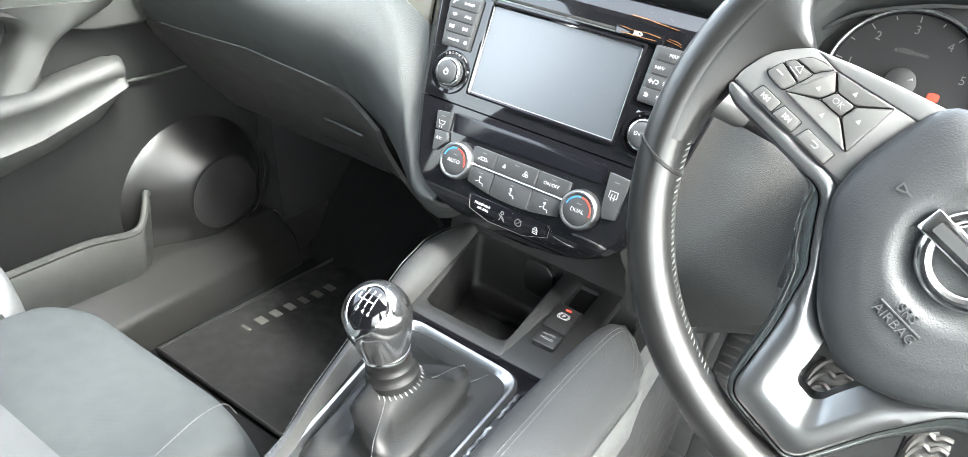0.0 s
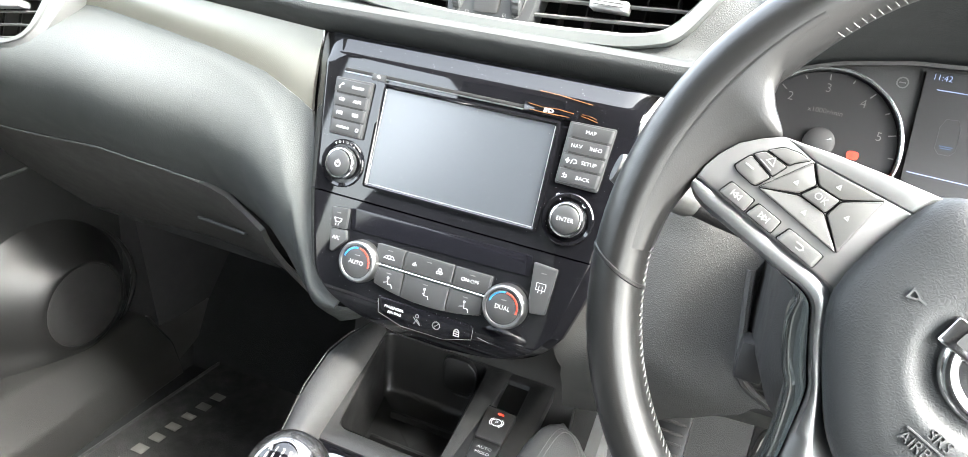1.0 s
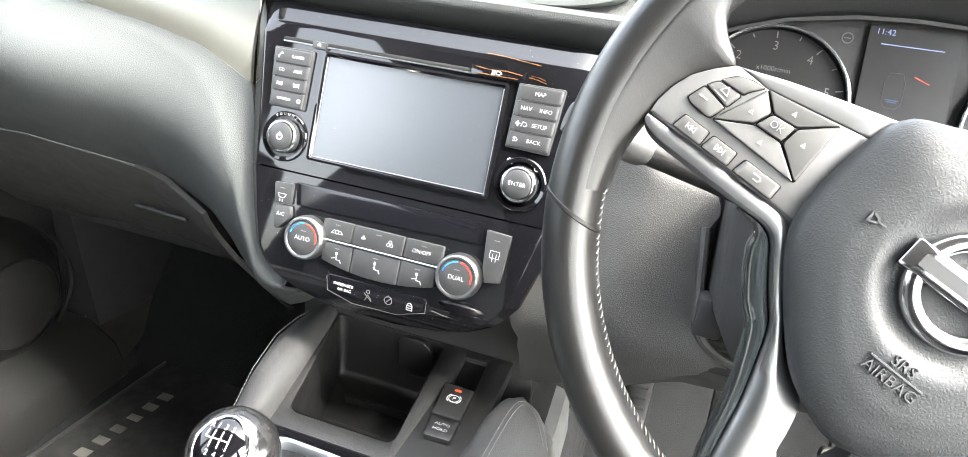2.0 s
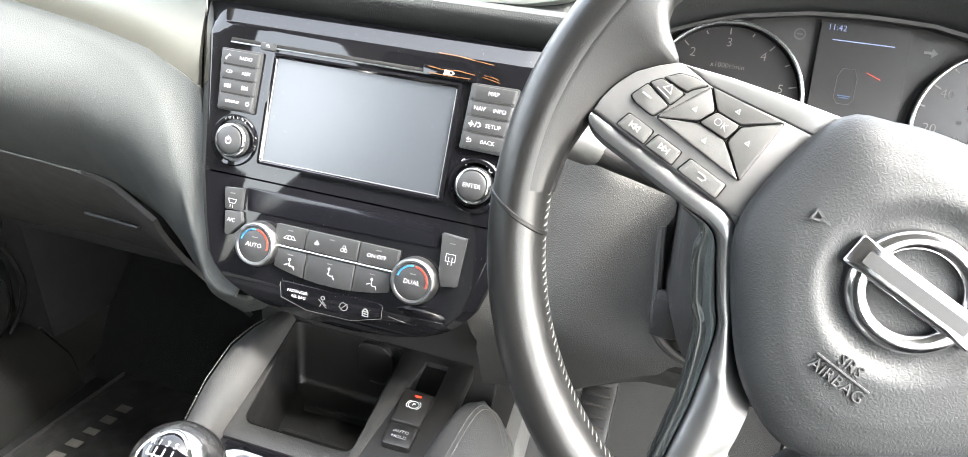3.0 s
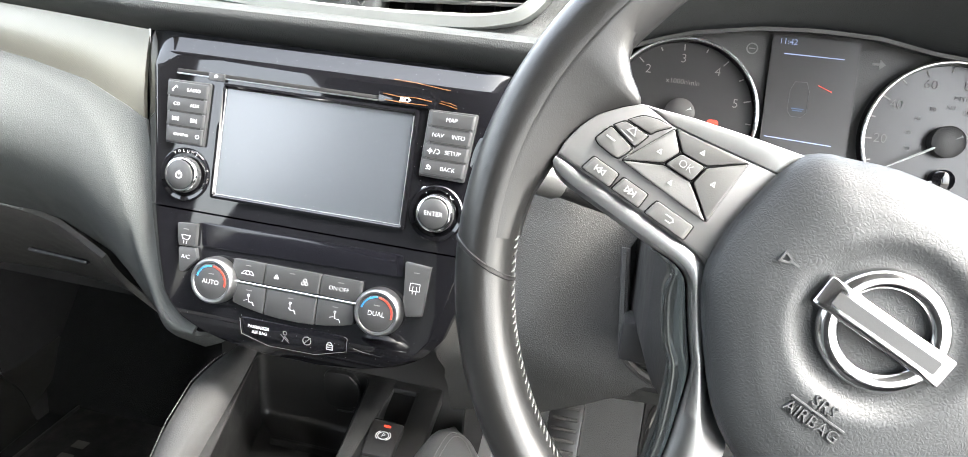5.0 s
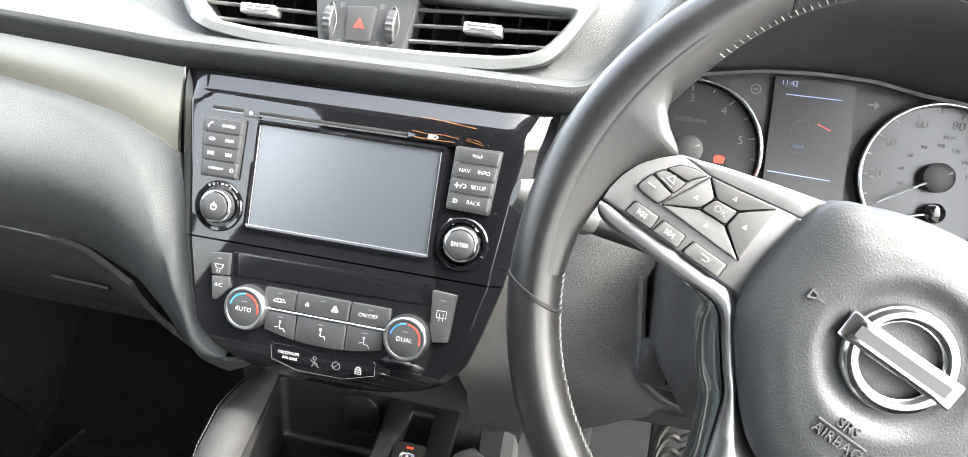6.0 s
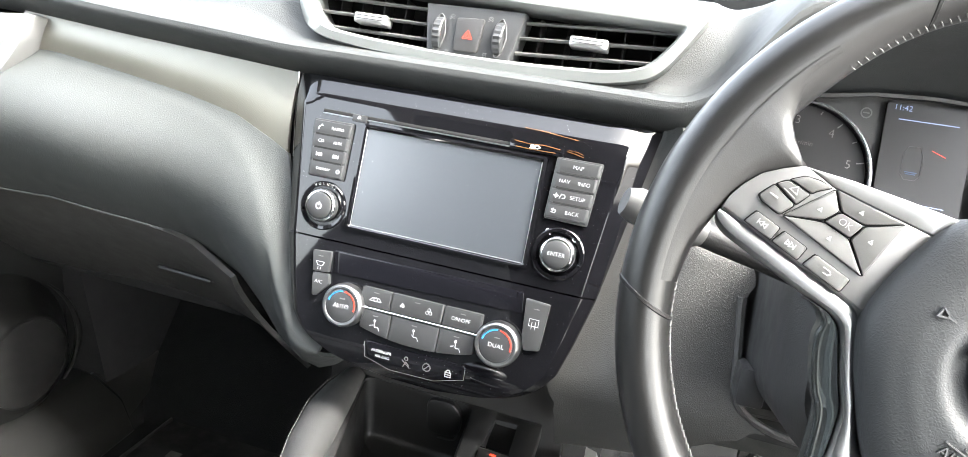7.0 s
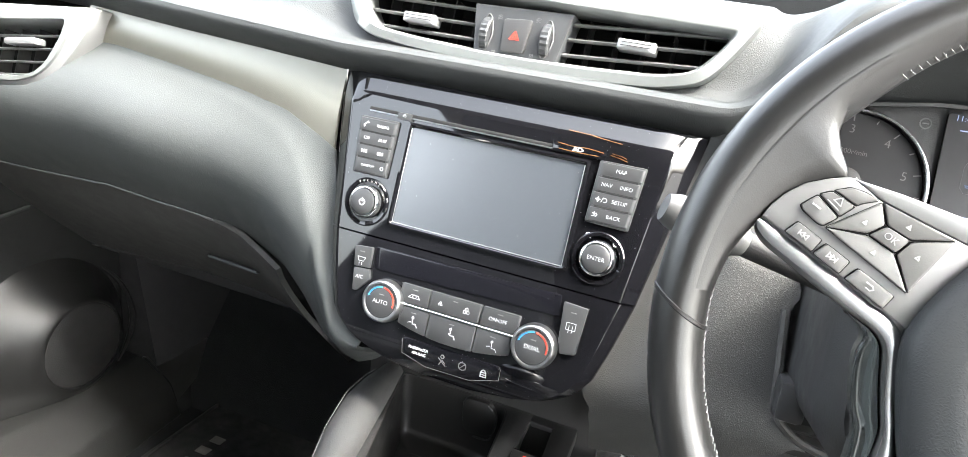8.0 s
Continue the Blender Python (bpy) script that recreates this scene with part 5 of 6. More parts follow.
secs = [[Vector((x, 0.012, z)) for x, z in bag_line], [Vector((x, -0.006, z)) for x, z in bag_line]]
for i in range(31):
    s = 1.0 - 0.98 * i / 30
    ring = [(lx + (x - lx) * s, lz + (z - lz) * s) for x, z in bag_line]
    secs.append([Vector((x, bag_y(x, z, s), z)) for x, z in ring])
part("airbag_cover", loft(secs, closed=True), M_BAG, wheel, "grained dark grey airbag cover", sharp=70)
ly = -0.0297
band_sec = [(0.0165, 0.0), (0.0168, 0.0026), (0.0176, 0.0036), (0.0190, 0.0042), (0.0212, 0.0044), (0.0230, 0.0036), (0.0242, 0.0022), (0.0247, 0.0)]
emb = part("emblem", loft([[Vector((lx + r * math.cos(2 * math.pi * i / 72), ly - h, lz + r * math.sin(2 * math.pi * i / 72))) for r, h in band_sec] for i in range(72)], closed=True, loop=True), M_EMBLEM, wheel, "chrome ring and bar emblem", sharp=30)
part("emblem_bar", prism(rounded(rect(lx - 0.0278, lx + 0.0278, lz - 0.0066, lz + 0.0066), 0.0014), ly - 0.0052, ly + 0.002, 0.0024, 4), M_EMBLEM, emb)
part("emblem_mark", prism(rounded(rect(lx - 0.0225, lx + 0.0225, lz - 0.0028, lz + 0.0028), 0.0008), ly - 0.0054, ly), M_KEY, emb, "plain grey bar on the emblem")
lettering("SRS", 0.0070, M_BAGTEXT, wheel, (0.0005, -0.0320, -0.0475), thick=0.0007)
part("letter_line", strokes([[(-0.0115, -0.0513), (0.0120, -0.0513)]], 0.0007, -0.0312, 0.0012), M_BAGTEXT, wheel)
lettering("AIRBAG", 0.0070, M_BAGTEXT, wheel, (0.0005, -0.0311, -0.0555), thick=0.0007)
part("horn_sign", strokes([[(-0.0475, -0.0070), (-0.0475, -0.0110), (-0.0440, -0.0098), (-0.0440, -0.0082), (-0.0475, -0.0070)], [(-0.0440, -0.0090), (-0.0405, -0.0090)]], 0.0008, -0.0298, 0.0012), M_BAGTEXT, wheel)
part("hub", lathe([(0.060, -0.05), (0.055, 0.0), (0.05, 0.005)], 32, (0.005, 0.0, -0.012)), M_DARK, wheel)

# ---- centre console ----
console = thing("centre_console", "dark grey centre console with padded leather sides", "console")


def zc_at(y):
    return 0.358 + 0.04 * (y + 0.1)


def flat(bm):
    """Lays a shape drawn in x, z facing -y onto the console: z becomes y, -y becomes up."""
    bmesh.ops.transform(bm, matrix=Matrix(((1, 0, 0, 0), (0, 0, 1, 0), (0, -1, 0, 0), (0, 0, 0, 1))), verts=bm.verts)
    for v in bm.verts:
        v.co.z += zc_at(v.co.y)
    return bm


t_o = rounded([(-0.100, 0.060), (0.062, 0.060), (0.060, -0.118), (-0.062, -0.118)], 0.004, 4)
t_i = rounded([(-0.086, 0.056), (0.034, 0.056), (0.052, -0.097), (-0.048, -0.097)], 0.012, 4)
tray = part("tray", flat(band(t_o, t_i, [(0, 0.01), (0, -0.002), (0.1, -0.0032), (0.9, -0.003), (1.0, -0.0005), (1.0, 0.004)])), M_CONSOLE, console, "open dark storage tray", sharp=50)
secs = []
for s, d in ((1.0, 0.002), (0.985, -0.03), (0.96, -0.060), (0.90, -0.068), (0.5, -0.069), (0.001, -0.069)):
    secs.append([Vector((-0.012 + (x + 0.012) * s, -0.02 + (y + 0.02) * s, zc_at(y) + d)) for x, y in t_i])
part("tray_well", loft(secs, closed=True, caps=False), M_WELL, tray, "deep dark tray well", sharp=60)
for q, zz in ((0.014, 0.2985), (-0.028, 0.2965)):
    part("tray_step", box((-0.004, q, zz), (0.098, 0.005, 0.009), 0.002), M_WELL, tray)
front = part("front_wall", box((0.0, 0.064, 0.385), (0.26, 0.012, 0.20), 0.003), M_DARK, console)
part("socket_cover", prism([(0.004 + x, 0.346 + z) for x, z in rounded([(-0.019, 0.020), (0.013, 0.021), (0.022, 0.006), (0.019, -0.020), (-0.016, -0.023)], 0.012, 5)], 0.050, 0.062, 0.003), M_WELL, console, "rounded dark socket cover")
part("socket_rim", tube(spline([(0.015, 0.0495, 0.365), (0.024, 0.0495, 0.355), (0.0235, 0.0495, 0.338), (0.019, 0.0495, 0.325), (0.002, 0.0495, 0.3235)], 6), 0.0009, 6), M_KEY, console, "worn edge of the socket cover")
sw_o = rounded([(0.054, 0.060), (0.108, 0.060), (0.118, -0.118), (0.058, -0.118)], 0.004, 3)
sw_h = rounded([(0.0605, 0.046), (0.0850, 0.046), (0.0900, -0.012), (0.0640, -0.011)], 0.002, 3)
part("switch_plate", flat(band(sw_o, sw_h, [(0, 0.012), (0, -0.0015), (0.05, -0.0025), (0.9, -0.0025), (1, -0.0010), (1, 0.022)])), M_WELL, console, "grained dark switch plate", sharp=50)
part("switch_ramp", surface(lambda u, v: Vector((0.0600 + 0.0250 * u + 0.0045 * v, 0.050 - 0.062 * v, zc_at(0.02) + 0.002 - 0.020 * smooth(-0.3, 1, v))), 4, 10, 0.002), M_WELL, console, "grained finger recess before the switch")
ps = part("parking_brake_switch", flat(prism(rounded([(0.0625, -0.0080), (0.0915, -0.0090), (0.0940, -0.0520), (0.0675, -0.0530)], 0.002), -0.0085, 0.012, 0.0015)), M_WELL, console, "black parking brake switch with a red lamp")
lettering("P", 0.0062, M_PRINT, ps, (0.0785, -0.0280, zc_at(-0.028) + 0.0089), face=ID)
part("sign", flat(strokes([circle_line(0.0785, -0.0280, 0.0048, n=18), circle_line(0.0785, -0.0280, 0.0064, 130, 230, 8), circle_line(0.0785, -0.0280, 0.0064, -50, 50, 8)], 0.0007, -0.0086)), M_PRINT, ps)
part("lamp", flat(prism(rounded(rect(0.0750, 0.0810, -0.0168, -0.0145), 0.0004), -0.0089, -0.006)), M_GLOWRED, ps, "lit red lamp")
part("bright_edge", flat(strokes([[(0.0635, -0.0086), (0.0910, -0.0096)]], 0.0012, -0.0084)), M_CHROME, ps)
ah = part("auto_hold_switch", flat(prism(rounded([(0.0680, -0.0545), (0.0942, -0.0535), (0.0960, -0.0800), (0.0715, -0.0810)], 0.003), -0.0078, 0.0, 0.0015)), M_WELL, console, "black auto hold switch")
lettering("AUTO", 0.0050, M_GREYPR, ah, (0.0822, -0.0640, zc_at(-0.064) + 0.0082), face=ID)
lettering("HOLD", 0.0050, M_GREYPR, ah, (0.0826, -0.0705, zc_at(-0.0705) + 0.0082), face=ID)

# gear lever gaiter and its bright frame
g_o = [(-0.046, -0.128), (0.097, -0.132), (0.108, -0.345), (-0.004, -0.345)]
g_i = [(-0.0375, -0.138), (0.0885, -0.142), (0.099, -0.337), (0.0045, -0.334)]
part("gear_surround", flat(band(rounded([(-0.064, -0.117), (0.120, -0.117), (0.126, -0.40), (-0.004, -0.40)], 0.004, 6), rounded(g_o, 0.022, 6), [(0, 0.02), (0, 0.0), (0.2, -0.001), (1, -0.001), (1, 0.01)])), M_GLOSS, console, "black gear lever surround")
part("bright_frame", flat(band(rounded(g_o, 0.024, 6), rounded(g_i, 0.022, 6), [(0, 0.004), (0, -0.003), (0.3, -0.0065), (0.6, -0.006), (1, -0.001), (1, 0.004)])), M_SATIN, console, "bright metal frame round the gaiter")

for y0, y1 in ((-0.150, -0.185), (-0.200, -0.236), (-0.262, -0.280), (-0.300, -0.325)):
    run = [(0.1005 + 0.010 * (-0.15 - y) / 0.2 + 0.0012 * math.sin(900 * y), y) for y in [y0 + (y1 - y0) * k / 8 for k in range(9)]]
    part("flaked_edge", flat(strokes([run], 0.0022, -0.0012, 0.0006)), M_CHROME, console, "flaked bright edge of the surround")


def left_out(y):
    return interp(y, [(-0.45, 0.010), (-0.338, -0.008), (-0.286, -0.030), (-0.189, -0.063), (-0.078, -0.101), (-0.024, -0.113), (0.02, -0.116), (0.06, -0.112)])


def left_in(y):
    return interp(y, [(-0.45, 0.028), (-0.343, 0.008), (-0.278, -0.016), (-0.219, -0.034), (-0.124, -0.052), (0.023, -0.080), (0.06, -0.088)])


secs = []
for i in range(26):
    y = -0.44 + 0.497 * i / 25
    tip = 1 - 0.85 * smooth(-0.03, 0.057, y)
    a, b = left_in(y), left_out(y)
    z = zc_at(y)
    h = 0.020 * (0.4 + 0.6 * tip)
    secs.append([Vector((a + 0.001, y, z - 0.01)), Vector((a, y, z + 0.002)), Vector((a - 0.004, y, z + h * 0.75)), Vector((a + (b - a) * 0.35, y, z + h)), Vector((a + (b - a) * 0.65, y, z + h * 0.95)), Vector((b + 0.004, y, z + h * 0.7)), Vector((b - 0.001, y, z + h * 0.2)), Vector((b - 0.002, y, z - 0.02)), Vector((b - 0.006, y, z - 0.06)), Vector((b - 0.02, y, 0.0))])
lb = part("left_bolster", loft(secs), M_LEATHER, console, "padded grey leather side", sharp=60)
tagged(part("stitching", join(*[tube([(left_out(y) + 0.003, y, zc_at(y) + 0.0165 * (1 - 0.5 * smooth(-0.03, 0.057, y))), (left_out(y + 0.0032) + 0.003, y + 0.0032, zc_at(y + 0.0032) + 0.0165 * (1 - 0.5 * smooth(-0.03, 0.057, y)))], 0.00036, 5) for y in [-0.43 + 0.0052 * i for i in range(90)]]), M_THREAD, lb, "white stitching"), kind="stuff")


def bol_l(y):
    return interp(y, [(-0.5, 0.112), (-0.142, 0.106), (-0.033, 0.111), (-0.012, 0.117), (-0.002, 0.124), (0.003, 0.131)])


def bol_r(y):
    return interp(y, [(-0.5, 0.184), (-0.148, 0.183), (-0.068, 0.183), (-0.033, 0.172), (-0.012, 0.157), (-0.002, 0.146), (0.003, 0.138)])


BOL = [(0.0, 0.004), (0.06, 0.0105), (0.16, 0.0160), (0.32, 0.0190), (0.5, 0.0188), (0.7, 0.0165), (0.88, 0.0110), (1.0, 0.002)]


def bol_top(x, y):
    k = (x - bol_l(y)) / (bol_r(y) - bol_l(y))
    return zc_at(y) + interp(k, BOL) * (1 - 0.55 * smooth(-0.02, 0.004, y))


secs = []
for i in range(40):
    y = -0.50 + 0.503 * (1 - (1 - i / 39) ** 1.6)
    a, b, z = bol_l(y), bol_r(y), zc_at(y)
    secs.append([Vector((a, y, z - 0.02))] + [Vector((a + (b - a) * k, y, bol_top(a + (b - a) * k, y))) for k, _ in BOL] + [Vector((b + 0.001, y, z - 0.008)), Vector((b - 0.004, y, z - 0.016))])
rb = part("right_bolster", loft(secs), M_LEATHER, console, "padded grey leather side", sharp=70)
for off in (0.0, 0.0042):
    line = spline([(0.131 + off, -0.48, 0), (0.1305 + off, -0.244, 0), (0.1295 + off, -0.137, 0), (0.1305 + off, -0.060, 0), (0.1345 + off * 0.9, -0.022 - off, 0), (0.1460, -0.0145 - off * 1.2, 0), (0.1600 - off * 0.7, -0.028 - off * 0.6, 0), (0.1740 - off, -0.056, 0)], 18)
    line = [Vector((p.x, p.y, bol_top(p.x, p.y) + 0.0002)) for p in line]
    tagged(part("stitching", join(*[tube([p, p.lerp(q, 0.62)], 0.0003, 5) for p, q in zip(line, line[1:])]), M_THREAD, rb, "white stitching"), kind="stuff")


def side_x(y):
    return interp(y, [(-0.55, 0.184), (-0.07, 0.182), (-0.02, 0.172), (0.06, 0.166)])


part("side_band", loft([[Vector((side_x(y) - 0.012, y, zc_at(y) - 0.010)), Vector((side_x(y) - 0.001, y, zc_at(y) - 0.013)), Vector((side_x(y) + 0.003, y, zc_at(y) - 0.022)), Vector((side_x(y) + 0.006, y, zc_at(y) - 0.058)), Vector((side_x(y) + 0.002, y, zc_at(y) - 0.064))] for y in [-0.55 + 0.61 * i / 24 for i in range(25)]]), M_BAND, console, "paler grained band below the padded side", sharp=40)
part("right_side", loft([[Vector((side_x(y), y, zc_at(y) - 0.056)), Vector((side_x(y) + 0.012, y, zc_at(y) - 0.075)), Vector((side_x(y) + 0.016, y, 0.22)), Vector((side_x(y) + 0.004, y, 0.12)), Vector((side_x(y), y, 0.0))] for y in (-0.55, -0.3, -0.1, 0.0, 0.06, 0.30)]), M_DARK, console, "dark plastic console side", sharp=50)
part("left_side_front", box((-0.105, 0.10, 0.17), (0.02, 0.25, 0.34), 0.004), M_BLACK, console)

# ---- gear lever ----
lever = thing("gear_lever", "six-speed gear lever with a chrome-topped knob and leather gaiter", "gear lever")
base, top = Vector((0.030, -0.246, 0.400)), Vector((0.017, -0.258, 0.465))
axis = (top - base).normalized()
inner = rounded(g_i, 0.022, 6)
nb = len(inner)
secs = []
for s in range(13):
    k = s / 12
    ring = []
    for i, (x, y) in enumerate(inner):
        a = math.atan2(y + 0.246, x - 0.030)
        top_p = Vector((base.x + 0.021 * math.cos(a), base.y + 0.021 * math.sin(a), base.z))
        low = Vector((x, y, zc_at(y) + 0.001))
        e = k ** 0.8
        p = low.lerp(top_p, e)
        p.z = low.z + (top_p.z - low.z) * (0.25 * k + 0.75 * k ** 2.2)
        fold = 0.0115 * math.sin(3 * a + 7 * k + 0.6) * math.sin(math.pi * k) + 0.0040 * math.sin(7 * a - 14 * k) * math.sin(math.pi * k)
        p += Vector((math.cos(a), math.sin(a), 0.7)) * fold
        ring.append(p)
    secs.append(ring)
part("gaiter", loft(secs, closed=True, caps=False), M_BOOT, lever, "black leather gaiter", sharp=70)


def gaiter_at(a, k):
    """A point of the gaiter by angle and height."""
    ring, n = secs[min(12, int(k * 12))], len(inner)
    nxt = secs[min(12, int(k * 12) + 1)]
    i = min(range(n), key=lambda j: abs(math.remainder(math.atan2(inner[j][1] + 0.246, inner[j][0] - 0.030) - a, 2 * math.pi)))
    p = ring[i].lerp(nxt[i], k * 12 - int(k * 12))
    return p + (p - Vector((0.030, -0.246, 0.34))).normalized() * 0.0008


for deg in (78, -68):
    for d in (-3.0, 3.0):
        run = [gaiter_at(radians(deg + d * (1 + k)), k) for k in [0.04 + 0.023 * i for i in range(40)]]
        tagged(part("gaiter_stitching", join(*[tube([p, p.lerp(q, 0.6)], 0.0003, 4) for p, q in zip(run, run[1:]) if (p - q).length < 0.006]), M_GREYPR, lever, "grey stitched seam"), kind="stuff")
TK = Matrix.Translation(base) @ axis.to_track_quat("Z", "Y").to_matrix().to_4x4()

def turned(profile, n=48):
    """Turns (radius, height) round the lever."""
    secs_ = [[TK @ Vector((r * math.cos(2 * math.pi * i / n), r * math.sin(2 * math.pi * i / n), h)) for i in range(n)] for r, h in profile]
    return loft(secs_, closed=True)


part("collar", turned([(0.0225, -0.004), (0.0225, 0.003), (0.0205, 0.005), (0.0195, 0.008), (0.0200, 0.012), (0.0185, 0.014), (0.0180, 0.018), (0.0190, 0.020), (0.0185, 0.024), (0.0170, 0.026)]), M_BOOT, lever, "ribbed leather collar")
tagged(part("collar_stitching", join(*[tube([TK @ Vector((0.0235 * math.cos(a), 0.0235 * math.sin(a), -0.002)), TK @ Vector((0.0250 * math.cos(a + 0.05), 0.0250 * math.sin(a + 0.05), -0.0055))], 0.0003, 4) for a in [2 * math.pi * i / 34 for i in range(34)]]), M_GREYPR, lever, "grey stitching round the collar"), kind="stuff")
part("collar_ring", turned([(0.0175, 0.0235), (0.0198, 0.0240), (0.0202, 0.0255), (0.0198, 0.0270), (0.0175, 0.0275)]), M_CHROME, lever, "chrome ring")
R_K, H_K = 0.0278, 0.0610
ball = [(R_K * math.cos(radians(q)), H_K + R_K * math.sin(radians(q))) for q in (-8, 5, 18, 31, 44, 57, 70, 82, 89)]
knob = part("knob", turned([(0.0195, 0.0265), (0.0205, 0.030), (0.0228, 0.038), (0.0252, 0.047), (0.0271, 0.055)] + ball), M_KNOB, lever, "satin grey metal gear knob", sharp=60)
# the cap looks towards the driver's side and runs down the front as a drop
K_N = Vector((0.14, -0.70, 0.68)).normalized()
K_X = (Vector((1, 0, 0)) - K_N * K_N.x).normalized()
K_Y = K_N.cross(K_X)
K_C = TK @ Vector((0, 0, H_K))


def on_knob(ax, ay, lift=0.0):
    """A point of the knob's skin, by degrees across and up from the middle of its cap."""
    d = (K_N + K_X * math.tan(radians(ax)) + K_Y * math.tan(radians(ay))).normalized()
    e = math.degrees(math.asin(max(-1, min(1, d.dot(axis)))))
    return K_C + d * (interp(e, [(-90, 0.045), (-56.5, 0.0371), (-45, 0.0324), (-29, 0.0288), (-12, 0.0277), (0, 0.0278)]) + lift)


def drop(k, phi):
    c, s = math.cos(phi), math.sin(phi)
    return 33 * k * c * (1 - 0.45 * max(0.0, -s) ** 2), (42 if s > 0 else 58) * k * s


def drop_skin(ks, n=48):
    return loft([[on_knob(*drop(k, 2 * math.pi * i / n), lift) for i in range(n)] for k, lift in ks], closed=True)


part("cap_ring", drop_skin([(1.14, -0.0004), (1.12, 0.0008), (1.06, 0.0014), (0.98, 0.0012), (0.96, 0.0002)]), M_CHROME, knob, "bright ring round the cap")
part("cap", drop_skin([(0.99, 0.0004), (0.95, 0.0009), (0.8, 0.0010), (0.6, 0.0011), (0.4, 0.0011), (0.2, 0.0011), (0.02, 0.0011)]), M_GLOSS, knob, "gloss black cap")
part("cap_sweep", surface(lambda u, v: on_knob(-16 + 30 * u - 6 * v, -30 - 16 * v - 8 * math.sin(math.pi * u), 0.0014), 8, 4, 0.0006), M_CHROME, knob, "bright sweep below the gear pattern")


def at_cap(x, y, lift=0.0013):
    return on_knob(math.degrees(math.atan(x / 0.028)), math.degrees(math.atan((y + 0.005) / 0.028)), lift)


gate = [[(-0.0050, 0.0050), (-0.0050, -0.0050)], [(0, 0.0050), (0, -0.0050)], [(0.0050, 0.0050), (0.0050, -0.0050)], [(-0.0098, 0), (0.0050, 0)], [(-0.0098, 0), (-0.0098, 0.0050)]]
part("gate_pattern", join(*[tube([at_cap(a[0] + (b[0] - a[0]) * q / 6, a[1] + (b[1] - a[1]) * q / 6) for q in range(7)], 0.0005, 5) for a, b in gate]), M_PRINT, knob, "white gear pattern")
for i, ch in enumerate("135246R"):
    x, y = ((-0.0050, 0.0, 0.0050)[i % 3], 0.0084 if i < 3 else -0.0084) if i < 6 else (-0.0098, 0.0084)
    p = at_cap(x, y)
    n_ = (p - K_C).normalized()
    x_ = (K_X - n_ * n_.dot(K_X)).normalized()
    ob = lettering(ch, 0.0050, M_PRINT, knob, (0, 0, 0), name="numeral")
    y_ = n_.cross(x_)
    ob.matrix_basis = Matrix(((x_.x, y_.x, n_.x, p.x), (x_.y, y_.y, n_.y, p.y), (x_.z, y_.z, n_.z, p.z), (0, 0, 0, 1)))

# ---- passenger footwell ----
mat = thing("floor_mat", "worn dark carpet mat on the passenger floor", "floor mat")
part("mat_body", box((-0.335, 0.16, 0.008), (0.435, 0.49, 0.010), 0.004), M_MAT, mat, "dark worn carpet")
part("binding", tube([(-0.553, -0.085, 0.011), (-0.553, 0.40, 0.011), (-0.118, 0.40, 0.011), (-0.118, -0.085, 0.011)], 0.005, 8, closed=True), M_DARK, mat)
for i in range(7):
    part("badge_mark", box((-0.487 - 0.002 * i, 0.226 - 0.0305 * i, 0.0138), (0.021, (0.016, 0.016, 0.013, 0.015, 0.016, 0.017, 0.006)[i], 0.0012), 0.0005), M_MARK, mat, "plain pale woven mark")
sill = thing("door_sill", "grey plastic door sill trim along the passenger floor", "sill", kind="structure")
secs = []
for y in (-1.0, -0.6, -0.2, -0.1, 0.0, 0.10, 0.20, 0.262):
    secs.append([Vector((x - 0.030 * smooth(-0.15, 0.30, y), y, z)) for x, z in rounded([(-0.715, 0.0), (-0.715, 0.088), (-0.650, 0.088), (-0.588, 0.054), (-0.566, 0.0)], [0.004, 0.012, 0.012, 0.010, 0.004], 4)])
part("sill_cover", loft(secs, closed=True), M_SILL, sill, sharp=60)
kick = [(-0.642, 0.266, 0.072), (-0.648, 0.31, 0.084), (-0.654, 0.36, 0.108), (-0.660, 0.40, 0.145), (-0.665, 0.43, 0.20), (-0.668, 0.445, 0.27)]
part("kick_trim", loft([[Vector((x - 0.05, y, z - 0.03)), Vector((x - 0.035, y - 0.004, z + 0.016)), Vector((x - 0.024, y - 0.006, z + 0.018)), Vector((x + 0.016, y - 0.004, z - 0.008)), Vector((x + 0.024, y - 0.002, z - 0.018)), Vector((x + 0.034, y, z - 0.05))] for x, y, z in [tuple(p) for p in spline(kick, 4)]]), M_SILL, sill, "curved grey trim at the front of the sill", sharp=60)
part("kick_panel", loft([[Vector((x, y, z)) for x, z in ((-0.75, 0.0), (-0.75, 0.32), (-0.69 + 0.2 * (y - 0.26), 0.30), (-0.645 + 0.2 * (y - 0.26), 0.06), (-0.60, 0.0))] for y in (0.264, 0.36, 0.55)], closed=True), M_BLACK, sill)

# ---- passenger door ----
door = thing("door_1", "grey plastic passenger door panel with speaker, pocket and pull handle", "door", kind="structure")
part("panel", box((-0.745, -0.36, 0.385), (0.05, 1.30, 0.71), 0.006), M_DOORDARK, door, "grey grained door panel")


